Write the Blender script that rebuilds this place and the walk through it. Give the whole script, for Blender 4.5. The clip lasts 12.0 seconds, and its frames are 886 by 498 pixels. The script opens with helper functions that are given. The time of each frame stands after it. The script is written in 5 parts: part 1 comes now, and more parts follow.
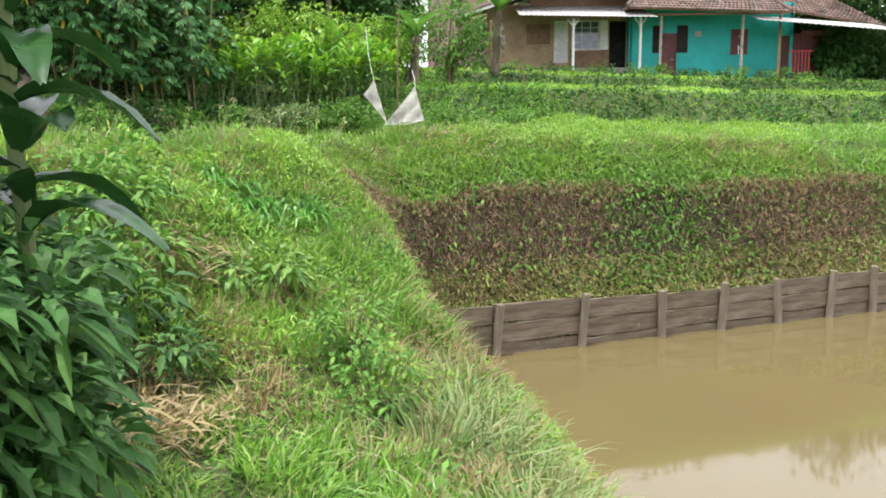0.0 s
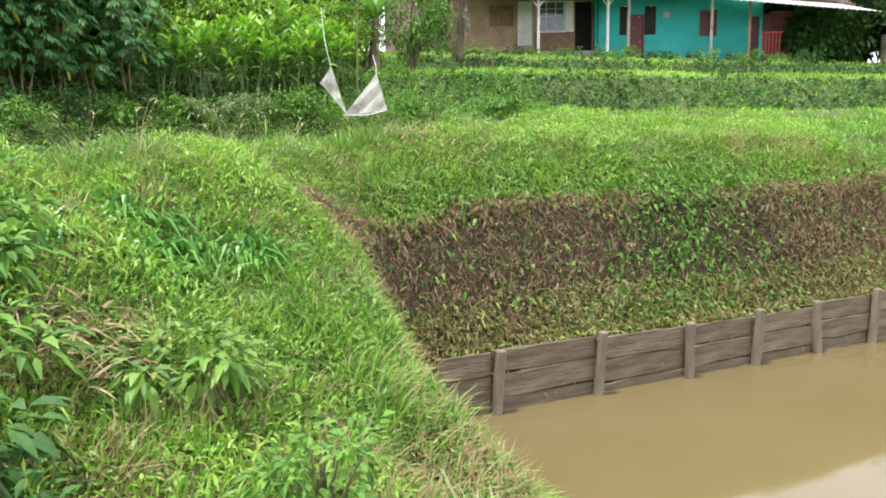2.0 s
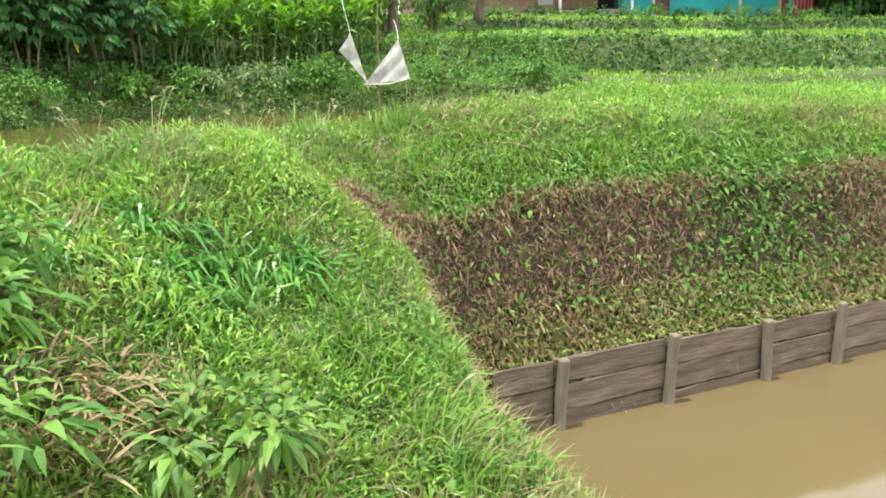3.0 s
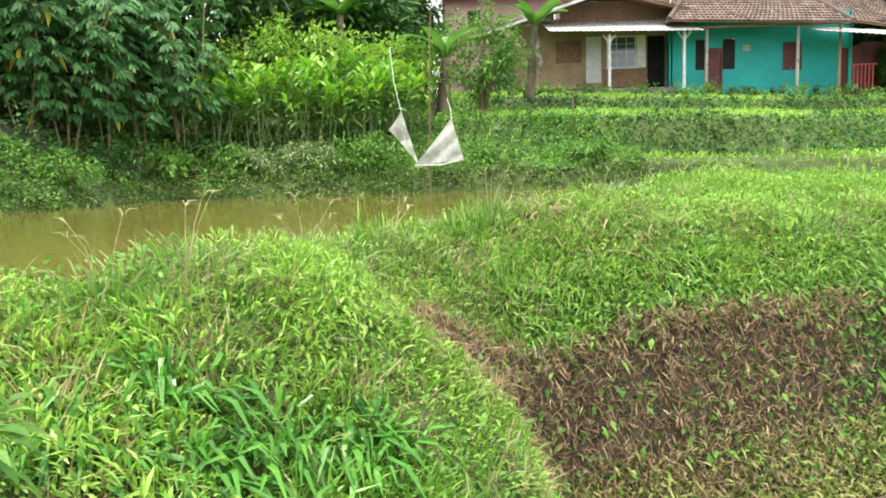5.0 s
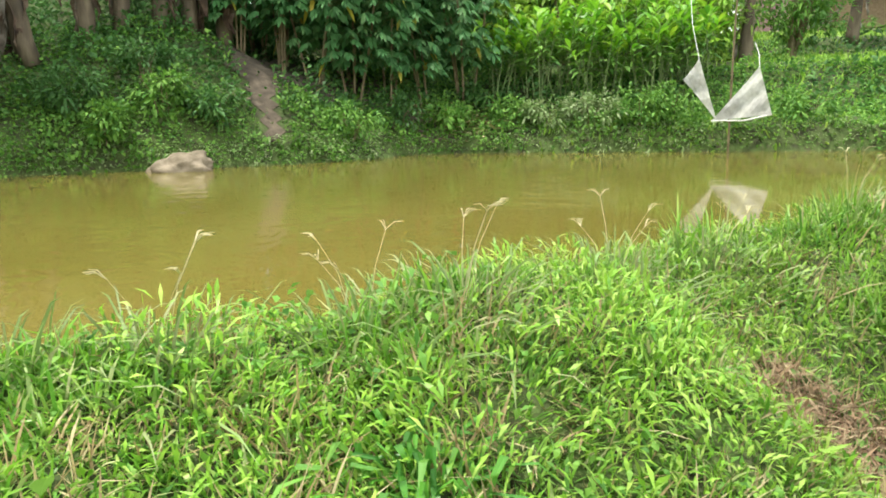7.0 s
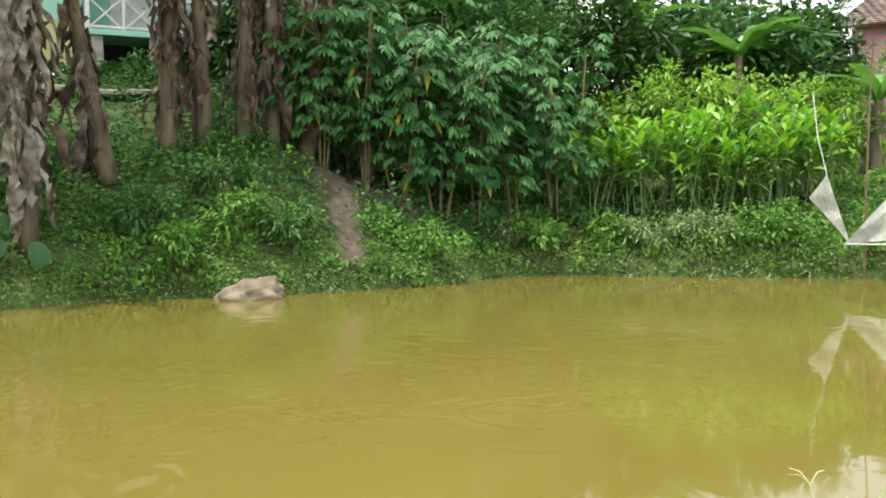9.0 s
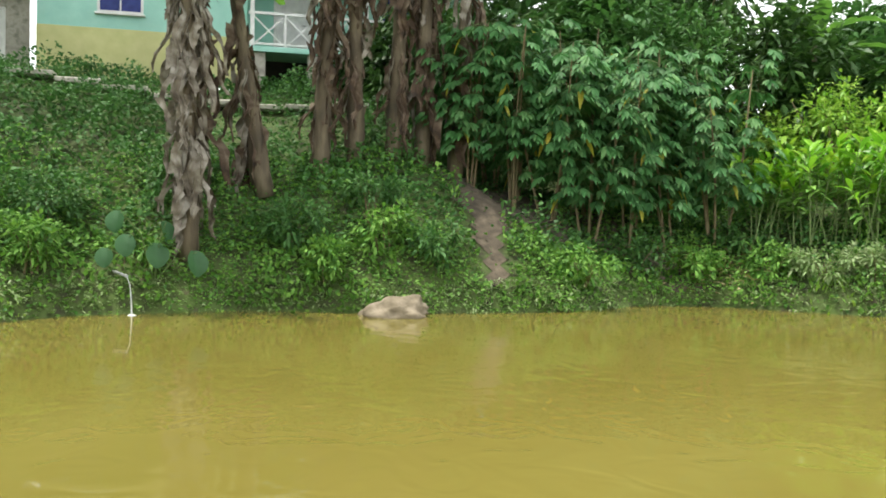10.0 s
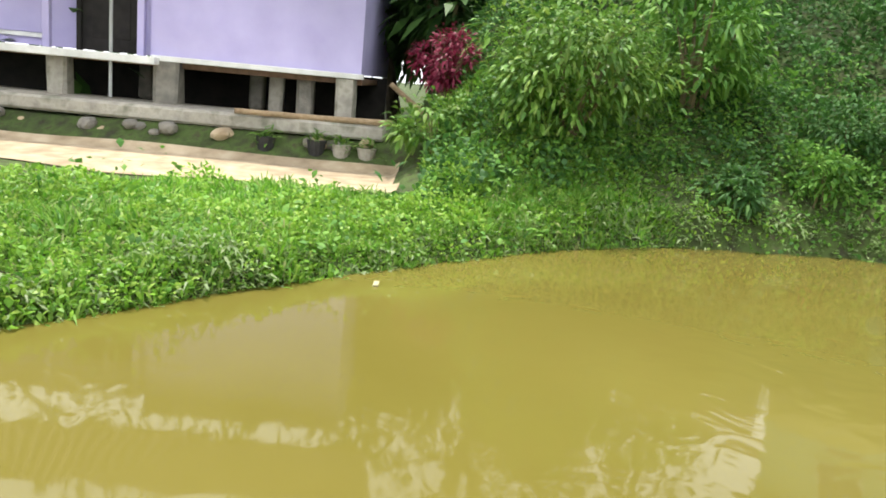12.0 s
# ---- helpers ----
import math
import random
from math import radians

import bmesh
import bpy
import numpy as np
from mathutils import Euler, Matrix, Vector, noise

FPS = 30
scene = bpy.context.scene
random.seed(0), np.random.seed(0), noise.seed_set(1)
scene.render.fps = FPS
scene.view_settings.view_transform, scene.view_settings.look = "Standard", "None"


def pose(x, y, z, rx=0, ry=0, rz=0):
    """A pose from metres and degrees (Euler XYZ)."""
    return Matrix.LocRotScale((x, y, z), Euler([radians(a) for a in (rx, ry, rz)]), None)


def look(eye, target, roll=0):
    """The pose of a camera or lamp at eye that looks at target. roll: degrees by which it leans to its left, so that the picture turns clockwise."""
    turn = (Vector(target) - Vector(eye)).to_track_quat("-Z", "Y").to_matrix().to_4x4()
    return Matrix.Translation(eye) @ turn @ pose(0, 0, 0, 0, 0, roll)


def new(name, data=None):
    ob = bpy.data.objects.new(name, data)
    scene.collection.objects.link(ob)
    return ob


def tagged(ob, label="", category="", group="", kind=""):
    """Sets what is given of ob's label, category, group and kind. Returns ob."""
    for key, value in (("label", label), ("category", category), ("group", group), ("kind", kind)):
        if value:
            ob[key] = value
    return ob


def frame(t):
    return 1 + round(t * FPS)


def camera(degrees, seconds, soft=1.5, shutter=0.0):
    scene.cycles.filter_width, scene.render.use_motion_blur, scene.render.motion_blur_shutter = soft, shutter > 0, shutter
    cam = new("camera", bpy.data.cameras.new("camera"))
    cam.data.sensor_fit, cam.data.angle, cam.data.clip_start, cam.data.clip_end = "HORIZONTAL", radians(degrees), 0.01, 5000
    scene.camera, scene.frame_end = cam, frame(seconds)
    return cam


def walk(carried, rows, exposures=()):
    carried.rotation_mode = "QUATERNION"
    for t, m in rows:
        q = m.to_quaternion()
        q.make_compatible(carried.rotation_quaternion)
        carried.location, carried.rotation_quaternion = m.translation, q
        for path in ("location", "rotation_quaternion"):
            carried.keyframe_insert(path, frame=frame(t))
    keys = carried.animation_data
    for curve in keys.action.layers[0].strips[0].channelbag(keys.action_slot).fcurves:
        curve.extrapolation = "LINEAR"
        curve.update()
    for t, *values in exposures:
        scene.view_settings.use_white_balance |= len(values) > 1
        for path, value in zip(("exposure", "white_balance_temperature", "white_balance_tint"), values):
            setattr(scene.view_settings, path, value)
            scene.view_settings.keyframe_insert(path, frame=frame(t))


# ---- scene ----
cam = camera(57.6, 12.0, soft=1.8)
PATH = [
    (0, (-0.08, 4.252, 2.411), (-0.237, 6.229, 2.149), -0.3),
    (0.5, (-0.174, 4.776, 2.459), (-0.146, 6.746, 2.113), -1.4),
    (1, (-0.284, 5.181, 2.497), (-0.272, 7.153, 2.161), -1.1),
    (1.5, (-0.348, 5.606, 2.619), (-0.453, 7.593, 2.414), -1.8),
    (2, (-0.472, 6.102, 2.626), (-0.524, 8.078, 2.323), -0.9),
    (2.5, (-0.638, 6.562, 2.669), (-0.718, 8.531, 2.327), -1.5),
    (3, (-0.818, 6.934, 2.802), (-0.906, 8.893, 2.407), -1.9),
    (3.2, (-0.897, 7.063, 2.851), (-1.017, 9.02, 2.456), -0.7),
    (4.8, (-1.263, 8.248, 2.972), (-1.399, 10.227, 2.721), -1.1),
    (5, (-1.309, 8.316, 2.975), (-1.478, 10.297, 2.76), -1.5),
    (5.5, (-1.509, 8.653, 3.037), (-1.857, 10.599, 2.733), -0.7),
    (6, (-1.604, 8.95, 3.13), (-1.934, 10.901, 2.838), -0.7),
    (6.3, (-1.682, 9.137, 3.146), (-2.047, 11.084, 2.875), -0.3),
    (6.5, (-1.724, 9.221, 3.159), (-2.297, 11.127, 2.962), -1.0),
    (6.7, (-1.768, 9.321, 3.168), (-2.501, 11.166, 2.922), -2.4),
    (8.3, (-1.9, 10.3, 3.58), (-2.818, 12.014, 3.112), 2.5),
    (8.5, (-2.02, 10.42, 3.62), (-2.932, 12.149, 3.197), 1.2),
    (8.6, (-2.1, 10.5, 3.62), (-3.016, 12.243, 3.272), 0.7),
    (8.8, (-2.28, 10.68, 3.61), (-3.251, 12.417, 3.408), -0.3),
    (9, (-2.45, 10.86, 3.6), (-3.453, 12.588, 3.503), -0.8),
    (9.5, (-2.6, 11.1, 3.64), (-3.635, 12.810, 3.575), 4.1),
    (10, (-2.75, 11.08, 3.72), (-4.034, 12.612, 3.656), 1.2),
    (10.5, (-2.804, 11.142, 3.832), (-4.201, 12.546, 3.557), -2.0),
    (10.9, (-3.117, 11.093, 3.937), (-4.647, 12.317, 3.533), -0.8),
    (11, (-3.167, 11.041, 3.956), (-4.79, 12.147, 3.577), 1.1),
    (11.5, (-3.383, 10.737, 4.117), (-5.217, 11.449, 3.754), 6.8),
    (11.7, (-3.389, 10.737, 4.116), (-5.293, 11.185, 3.701), 6.6),
    (11.9, (-3.394, 10.737, 4.112), (-5.329, 10.977, 3.669), 5.8),
    (12, (-3.395, 10.731, 4.11), (-5.354, 10.757, 3.71), 5.4),
]
walk(cam, [(t, look(eye, target, roll)) for t, eye, target, roll in PATH],
     [(0.0, 0.24, 6300, 16), (2.5, 0.34, 6300, 16), (5.0, 0.46, 6500, 10), (6.0, 0.46, 6500, 10), (8.5, 0.2, 6500, 10), (10.0, 0.25, 6500, 10), (11.0, 0.3, 6500, 10), (12.0, 0.26, 6500, 10)])

# ---- light ----
world = bpy.data.worlds.new("sky")
scene.world = world
world.use_nodes = True
wn, wl = world.node_tree.nodes, world.node_tree.links
wn.clear()
sky = wn.new("ShaderNodeTexSky")
sky.sky_type, sky.sun_disc = "NISHITA", False
SUN_EL, SUN_ROT = radians(76), radians(-120)
sky.sun_elevation, sky.sun_rotation = SUN_EL, SUN_ROT
sky.air_density, sky.dust_density = 1.2, 2.5
cloud = wn.new("ShaderNodeTexNoise")
cloud.inputs["Scale"].default_value, cloud.inputs["Detail"].default_value = 2.2, 6
cramp = wn.new("ShaderNodeValToRGB")
cramp.color_ramp.elements[0].position, cramp.color_ramp.elements[1].position = 0.24, 0.44
cmix = wn.new("ShaderNodeMixRGB")
cmix.inputs[2].default_value = (15.5, 15.9, 16.3, 1)
tco = wn.new("ShaderNodeTexCoord")
wbg, wout = wn.new("ShaderNodeBackground"), wn.new("ShaderNodeOutputWorld")
wbg.inputs[1].default_value = 0.115
wl.new(tco.outputs["Generated"], cloud.inputs["Vector"])
wl.new(cloud.outputs["Fac"], cramp.inputs[0])
wl.new(cramp.outputs[0], cmix.inputs[0])
wl.new(sky.outputs[0], cmix.inputs[1])
wl.new(cmix.outputs[0], wbg.inputs[0])
wl.new(wbg.outputs[0], wout.inputs[0])
sun = new("sun", bpy.data.lights.new("sun", "SUN"))
sun.data.energy, sun.data.angle, sun.data.color = 4.4, radians(1.2), (1.0, 0.95, 0.85)
sd = Vector((math.sin(SUN_ROT) * math.cos(SUN_EL), math.cos(SUN_ROT) * math.cos(SUN_EL), math.sin(SUN_EL)))
sun.matrix_world = look(sd * 60, (0, 0, 0))


# ---- materials ----
def mat(name, cols, rough=0.7, scale=6.0, bump=0.3, metal=0.0, source="noise", detail=8, bscale=None, trans=0.0, spec=0.5, coord="Object", stretch=(1, 1, 1)):
    """Node material: colour ramp over noise, per-island or per-object variation, fine bump."""
    m = bpy.data.materials.new(name)
    m.use_nodes = True
    n, l = m.node_tree.nodes, m.node_tree.links
    b = n["Principled BSDF"]
    b.inputs["Roughness"].default_value, b.inputs["Metallic"].default_value = rough, metal
    b.inputs["Specular IOR Level"].default_value = spec
    tc, mp = n.new("ShaderNodeTexCoord"), n.new("ShaderNodeMapping")
    mp.inputs["Scale"].default_value = stretch
    l.new(tc.outputs[coord], mp.inputs[0])
    nz = n.new("ShaderNodeTexNoise")
    nz.inputs["Scale"].default_value, nz.inputs["Detail"].default_value = scale, detail
    l.new(mp.outputs[0], nz.inputs["Vector"])
    ramp = n.new("ShaderNodeValToRGB")
    e = ramp.color_ramp.elements
    while len(e) < len(cols):
        e.new(0.5)
    lo, hi = (0.0, 1.0) if source in ("island", "object") else (0.3, 0.7)
    for i, c in enumerate(cols):
        e[i].position = lo + (hi - lo) * i / max(1, len(cols) - 1)
        e[i].color = (*c, 1)
    if source == "island":
        g = n.new("ShaderNodeNewGeometry")
        l.new(g.outputs["Random Per Island"], ramp.inputs[0])
    elif source == "object":
        g = n.new("ShaderNodeObjectInfo")
        l.new(g.outputs["Random"], ramp.inputs[0])
    else:
        l.new(nz.outputs["Fac"], ramp.inputs[0])
    big = n.new("ShaderNodeTexNoise")
    big.inputs["Scale"].default_value, big.inputs["Detail"].default_value = scale * 0.13, 3
    l.new(tc.outputs[coord], big.inputs["Vector"])
    vr = n.new("ShaderNodeMapRange")
    vr.inputs[1].default_value, vr.inputs[2].default_value, vr.inputs[3].default_value, vr.inputs[4].default_value = 0.3, 0.7, 0.78, 1.2
    l.new(big.outputs["Fac"], vr.inputs[0])
    hsv = n.new("ShaderNodeHueSaturation")
    l.new(vr.outputs[0], hsv.inputs["Value"])
    l.new(ramp.outputs[0], hsv.inputs["Color"])
    l.new(hsv.outputs[0], b.inputs["Base Color"])
    if bump:
        bn = n.new("ShaderNodeTexNoise")
        bn.inputs["Scale"].default_value, bn.inputs["Detail"].default_value = bscale or scale * 4, 8
        l.new(mp.outputs[0], bn.inputs["Vector"])
        bp = n.new("ShaderNodeBump")
        bp.inputs["Strength"].default_value, bp.inputs["Distance"].default_value = bump, 0.02
        l.new(bn.outputs["Fac"], bp.inputs["Height"])
        l.new(bp.outputs[0], b.inputs["Normal"])
    if trans:
        tr = n.new("ShaderNodeBsdfTranslucent")
        l.new(hsv.outputs[0], tr.inputs["Color"])
        mx = n.new("ShaderNodeMixShader")
        mx.inputs[0].default_value = trans
        l.new(b.outputs[0], mx.inputs[1])
        l.new(tr.outputs[0], mx.inputs[2])
        l.new(mx.outputs[0], n["Material Output"].inputs[0])
    return m


def leafmat(name, cols, rough=0.45, trans=0.3):
    return mat(name, cols, rough, 1.6, 0.0, source="island", trans=trans, spec=0.35)


M_SOIL = mat("mossy_soil", [(0.03, 0.03, 0.012), (0.045, 0.065, 0.014), (0.06, 0.1, 0.018), (0.05, 0.045, 0.02)], 0.95, 5.0, 0.9)
M_GRASS = leafmat("grass_blade", [(0.14, 0.34, 0.03), (0.25, 0.48, 0.05), (0.07, 0.2, 0.024), (0.36, 0.54, 0.11), (0.09, 0.25, 0.03), (0.16, 0.37, 0.034), (0.44, 0.44, 0.22)], 0.36, 0.35)
M_LAWN = leafmat("lawn_leaf", [(0.17, 0.38, 0.03), (0.28, 0.49, 0.05), (0.1, 0.27, 0.025), (0.4, 0.55, 0.11), (0.22, 0.42, 0.04)], 0.4, 0.35)
M_DRY = leafmat("dry_grass", [(0.38, 0.31, 0.14), (0.26, 0.19, 0.09), (0.46, 0.40, 0.22)], 0.7, 0.25)
M_DEADF = leafmat("dead_fern", [(0.22, 0.14, 0.075), (0.3, 0.2, 0.11), (0.1, 0.062, 0.034), (0.4, 0.31, 0.18), (0.16, 0.1, 0.05)], 0.8, 0.1)
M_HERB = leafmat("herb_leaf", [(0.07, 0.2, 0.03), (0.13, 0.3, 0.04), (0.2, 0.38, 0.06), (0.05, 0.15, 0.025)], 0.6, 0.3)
# Darker copy of the herb leaf: banana shade in its colour; dark weeds too.
M_SHADEH = leafmat("dark_and_shaded_herb_leaf", [(0.045, 0.13, 0.028), (0.075, 0.2, 0.04), (0.035, 0.1, 0.025), (0.11, 0.24, 0.05)], 0.6, 0.25)
M_LEDGE = leafmat("ledge_creeper", [(0.36, 0.42, 0.12), (0.24, 0.36, 0.06), (0.46, 0.46, 0.18), (0.18, 0.32, 0.05)], 0.5, 0.3)
M_STRAW = mat("straw_stalk", [(0.42, 0.38, 0.2), (0.55, 0.5, 0.3)], 0.6, 9.0, 0.1)
M_PALE = leafmat("pale_herb_leaf", [(0.24, 0.33, 0.14), (0.16, 0.27, 0.07), (0.32, 0.38, 0.2)], 0.5, 0.3)
M_CASS = leafmat("cassava_leaf", [(0.06, 0.19, 0.055), (0.09, 0.25, 0.07), (0.045, 0.14, 0.04), (0.15, 0.31, 0.1)], 0.6, 0.3)
M_YEL = leafmat("yellow_leaf", [(0.5, 0.42, 0.04), (0.38, 0.38, 0.05)], 0.5, 0.3)
M_GING = leafmat("galangal_leaf", [(0.13, 0.38, 0.02), (0.24, 0.5, 0.03), (0.07, 0.24, 0.02), (0.36, 0.56, 0.04)], 0.35, 0.4)
M_BUSH = leafmat("shrub_leaf", [(0.1, 0.24, 0.03), (0.18, 0.33, 0.05), (0.06, 0.16, 0.025), (0.26, 0.38, 0.07)], 0.45, 0.3)
M_TREE = leafmat("tree_leaf", [(0.03, 0.08, 0.018), (0.05, 0.12, 0.025), (0.07, 0.15, 0.03)], 0.5, 0.25)
M_RED = leafmat("red_leaf", [(0.22, 0.02, 0.05), (0.32, 0.04, 0.09), (0.12, 0.012, 0.03)], 0.45, 0.3)
M_BIG = mat("glossy_leaf", [(0.016, 0.06, 0.014), (0.032, 0.105, 0.024)], 0.26, 3.0, 0.25, trans=0.2)
M_BANL = mat("banana_leaf", [(0.08, 0.22, 0.03), (0.16, 0.34, 0.05)], 0.4, 2.5, 0.3, trans=0.35)
M_DEADL = mat("dead_banana_leaf", [(0.06, 0.046, 0.03), (0.19, 0.162, 0.12), (0.38, 0.35, 0.295)], 0.85, 5.0, 0.6, trans=0.1)
M_DEADB = mat("dark_dead_leaf", [(0.03, 0.019, 0.012), (0.085, 0.053, 0.031), (0.17, 0.13, 0.088)], 0.85, 5.0, 0.6, trans=0.1)
M_BTRUNK = mat("banana_trunk", [(0.04, 0.032, 0.02), (0.105, 0.08, 0.048), (0.19, 0.155, 0.095)], 0.8, 5.0, 0.7, stretch=(1, 1, 0.25))
M_STEM = mat("stem", [(0.12, 0.09, 0.045), (0.22, 0.18, 0.09)], 0.8, 8.0, 0.4)
M_GSTEM = mat("green_stem", [(0.09, 0.15, 0.04), (0.15, 0.2, 0.06)], 0.6, 8.0, 0.3)
M_BARK = mat("bark", [(0.06, 0.045, 0.03), (0.15, 0.12, 0.08)], 0.9, 7.0, 0.8)
M_PLANK = mat("wet_plank", [(0.075, 0.055, 0.035), (0.15, 0.115, 0.075), (0.22, 0.18, 0.13)], 0.8, 6.0, 0.7, stretch=(0.35, 1, 2.5))
M_POST = mat("post_wood", [(0.16, 0.13, 0.09), (0.26, 0.22, 0.165)], 0.85, 9.0, 0.6, stretch=(1, 1, 0.3))
M_ROCK = mat("rock", [(0.11, 0.09, 0.055), (0.19, 0.155, 0.1), (0.26, 0.215, 0.15)], 0.85, 5.0, 0.8)
M_DIRT = mat("bare_dirt", [(0.04, 0.031, 0.02), (0.07, 0.055, 0.035), (0.11, 0.088, 0.058)], 0.95, 7.0, 0.7)
M_PATH = mat("sandy_path", [(0.28, 0.21, 0.13), (0.40, 0.31, 0.2), (0.5, 0.41, 0.28)], 0.95, 3.0, 0.6)
M_NET = mat("white_net", [(0.62, 0.62, 0.58), (0.8, 0.8, 0.76)], 0.8, 14.0, 0.5, trans=0.3)
M_LILAC = mat("lilac_paint", [(0.46, 0.41, 0.70), (0.53, 0.48, 0.76)], 0.6, 2.0, 0.15)
M_TURQ = mat("turquoise_paint", [(0.008, 0.34, 0.31), (0.014, 0.42, 0.38)], 0.65, 2.5, 0.2)
M_MINT = mat("mint_paint", [(0.28, 0.56, 0.46), (0.35, 0.63, 0.52)], 0.65, 2.5, 0.2)
M_YWALL = mat("yellow_paint", [(0.42, 0.42, 0.17), (0.5, 0.49, 0.22)], 0.7, 3.0, 0.2)
M_PINK = mat("pink_paint", [(0.48, 0.25, 0.28), (0.56, 0.31, 0.33)], 0.7, 2.0, 0.2)
M_WHITE = mat("white_paint", [(0.6, 0.6, 0.57), (0.76, 0.76, 0.73)], 0.6, 5.0, 0.25)
M_BAMBOO = mat("woven_wall", [(0.26, 0.18, 0.10), (0.38, 0.28, 0.17)], 0.85, 12.0, 0.5)
M_BROWN = mat("brown_wood", [(0.13, 0.075, 0.04), (0.24, 0.14, 0.08)], 0.75, 9.0, 0.4)
M_MAROON = mat("maroon_paint", [(0.09, 0.02, 0.02), (0.15, 0.035, 0.03)], 0.55, 6.0, 0.3)
M_REDP = mat("red_paint", [(0.38, 0.03, 0.03), (0.5, 0.05, 0.04)], 0.5, 6.0, 0.2)
# Near-black for dark wood; also stands in for shade in openings and under floors.
M_DARK = mat("dark_wood_and_shade", [(0.012, 0.01, 0.01), (0.03, 0.026, 0.022)], 0.9, 4.0, 0.2)
M_TILE = mat("roof_tile", [(0.11, 0.07, 0.055), (0.17, 0.11, 0.085), (0.075, 0.058, 0.05), (0.21, 0.15, 0.12)], 0.85, 9.0, 0.5, source="island")
M_ZINC = mat("zinc_sheet", [(0.42, 0.43, 0.43), (0.62, 0.62, 0.6), (0.34, 0.31, 0.28)], 0.45, 1.5, 0.2, metal=0.3)
M_CONC = mat("concrete", [(0.28, 0.26, 0.22), (0.42, 0.39, 0.33), (0.2, 0.2, 0.15)], 0.9, 4.0, 0.6)
M_STONE = mat("field_stone", [(0.15, 0.14, 0.12), (0.26, 0.24, 0.2)], 0.9, 6.0, 0.7)
M_BLUE = mat("blue_curtain", [(0.02, 0.03, 0.13), (0.035, 0.05, 0.2)], 0.8, 6.0, 0.2)
M_PIPE = mat("grey_pipe", [(0.32, 0.33, 0.33), (0.4, 0.41, 0.4)], 0.5, 8.0, 0.1)
M_BLACK = mat("black_pot", [(0.015, 0.015, 0.015), (0.035, 0.035, 0.035)], 0.6, 9.0, 0.2)
M_FOAM = mat("white_foam", [(0.75, 0.77, 0.75), (0.85, 0.86, 0.85)], 0.5, 20.0, 0.4, trans=0.3)


def glassmat():
    m = bpy.data.materials.new("window_glass")
    m.use_nodes = True
    b = m.node_tree.nodes["Principled BSDF"]
    b.inputs["Base Color"].default_value = (0.05, 0.09, 0.12, 1)
    b.inputs["Roughness"].default_value, b.inputs["Specular IOR Level"].default_value = 0.06, 0.8
    return m


M_GLASS = glassmat()


def watermat(name, c1, c2, ripple, ior=1.34):
    m = bpy.data.materials.new(name)
    m.use_nodes = True
    n, l = m.node_tree.nodes, m.node_tree.links
    b = n["Principled BSDF"]
    b.inputs["Roughness"].default_value, b.inputs["IOR"].default_value = 0.045, ior
    tc = n.new("ShaderNodeTexCoord")
    nz = n.new("ShaderNodeTexNoise")
    nz.inputs["Scale"].default_value, nz.inputs["Detail"].default_value = 0.35, 4
    l.new(tc.outputs["Object"], nz.inputs["Vector"])
    rp = n.new("ShaderNodeValToRGB")
    rp.color_ramp.elements[0].position, rp.color_ramp.elements[1].position = 0.3, 0.7
    rp.color_ramp.elements[0].color, rp.color_ramp.elements[1].color = (*c1, 1), (*c2, 1)
    l.new(nz.outputs["Fac"], rp.inputs[0])
    l.new(rp.outputs[0], b.inputs["Base Color"])
    w = n.new("ShaderNodeTexNoise")
    w.inputs["Scale"].default_value, w.inputs["Detail"].default_value, w.inputs["Distortion"].default_value = 2.3, 1, 1.2
    w2 = n.new("ShaderNodeTexNoise")
    w2.inputs["Scale"].default_value, w2.inputs["Detail"].default_value = 0.3, 2
    mu = n.new("ShaderNodeMath")
    mu.operation = "MULTIPLY"
    l.new(tc.outputs["Object"], w.inputs["Vector"])
    l.new(tc.outputs["Object"], w2.inputs["Vector"])
    l.new(w.outputs["Fac"], mu.inputs[0])
    w2.inputs["Scale"].default_value = 0.16
    mr = n.new("ShaderNodeMapRange")
    mr.inputs[1].default_value, mr.inputs[2].default_value, mr.inputs[3].default_value, mr.inputs[4].default_value = 0.46, 0.62, 0.12, 1.0
    l.new(w2.outputs["Fac"], mr.inputs[0])
    l.new(mr.outputs[0], mu.inputs[1])
    bp = n.new("ShaderNodeBump")
    bp.inputs["Strength"].default_value, bp.inputs["Distance"].default_value = ripple, 0.05
    l.new(mu.outputs[0], bp.inputs["Height"])
    l.new(bp.outputs[0], b.inputs["Normal"])
    return m


M_WATER_UP = watermat("muddy_pond_water", (0.132, 0.111, 0.022), (0.157, 0.132, 0.03), 0.2)
M_WATER_LO = watermat("brown_pond_water", (0.128, 0.102, 0.044), (0.15, 0.12, 0.053), 0.02, 1.44)


# ---- mesh helpers ----
def mesh_np(name, V, Fs, material, parent=None, label="", smooth=False):
    """One mesh object from numpy vertices and face index arrays (triangles or quads)."""
    me = bpy.data.meshes.new(name)
    me.from_pydata(V.tolist(), [], [f for F in Fs for f in F.tolist()])
    me.materials.append(material)
    if smooth:
        me.shade_smooth()
    ob = new(name, me)
    ob.parent = parent
    if label:
        ob["label"] = label
    return ob


def part(name, bm, material, parent, label="", smooth=False):
    me = bpy.data.meshes.new(name)
    bm.to_mesh(me)
    bm.free()
    me.materials.append(material)
    if smooth:
        me.shade_smooth()
    ob = new(name, me)
    ob.parent = parent
    if label:
        ob["label"] = label
    return ob


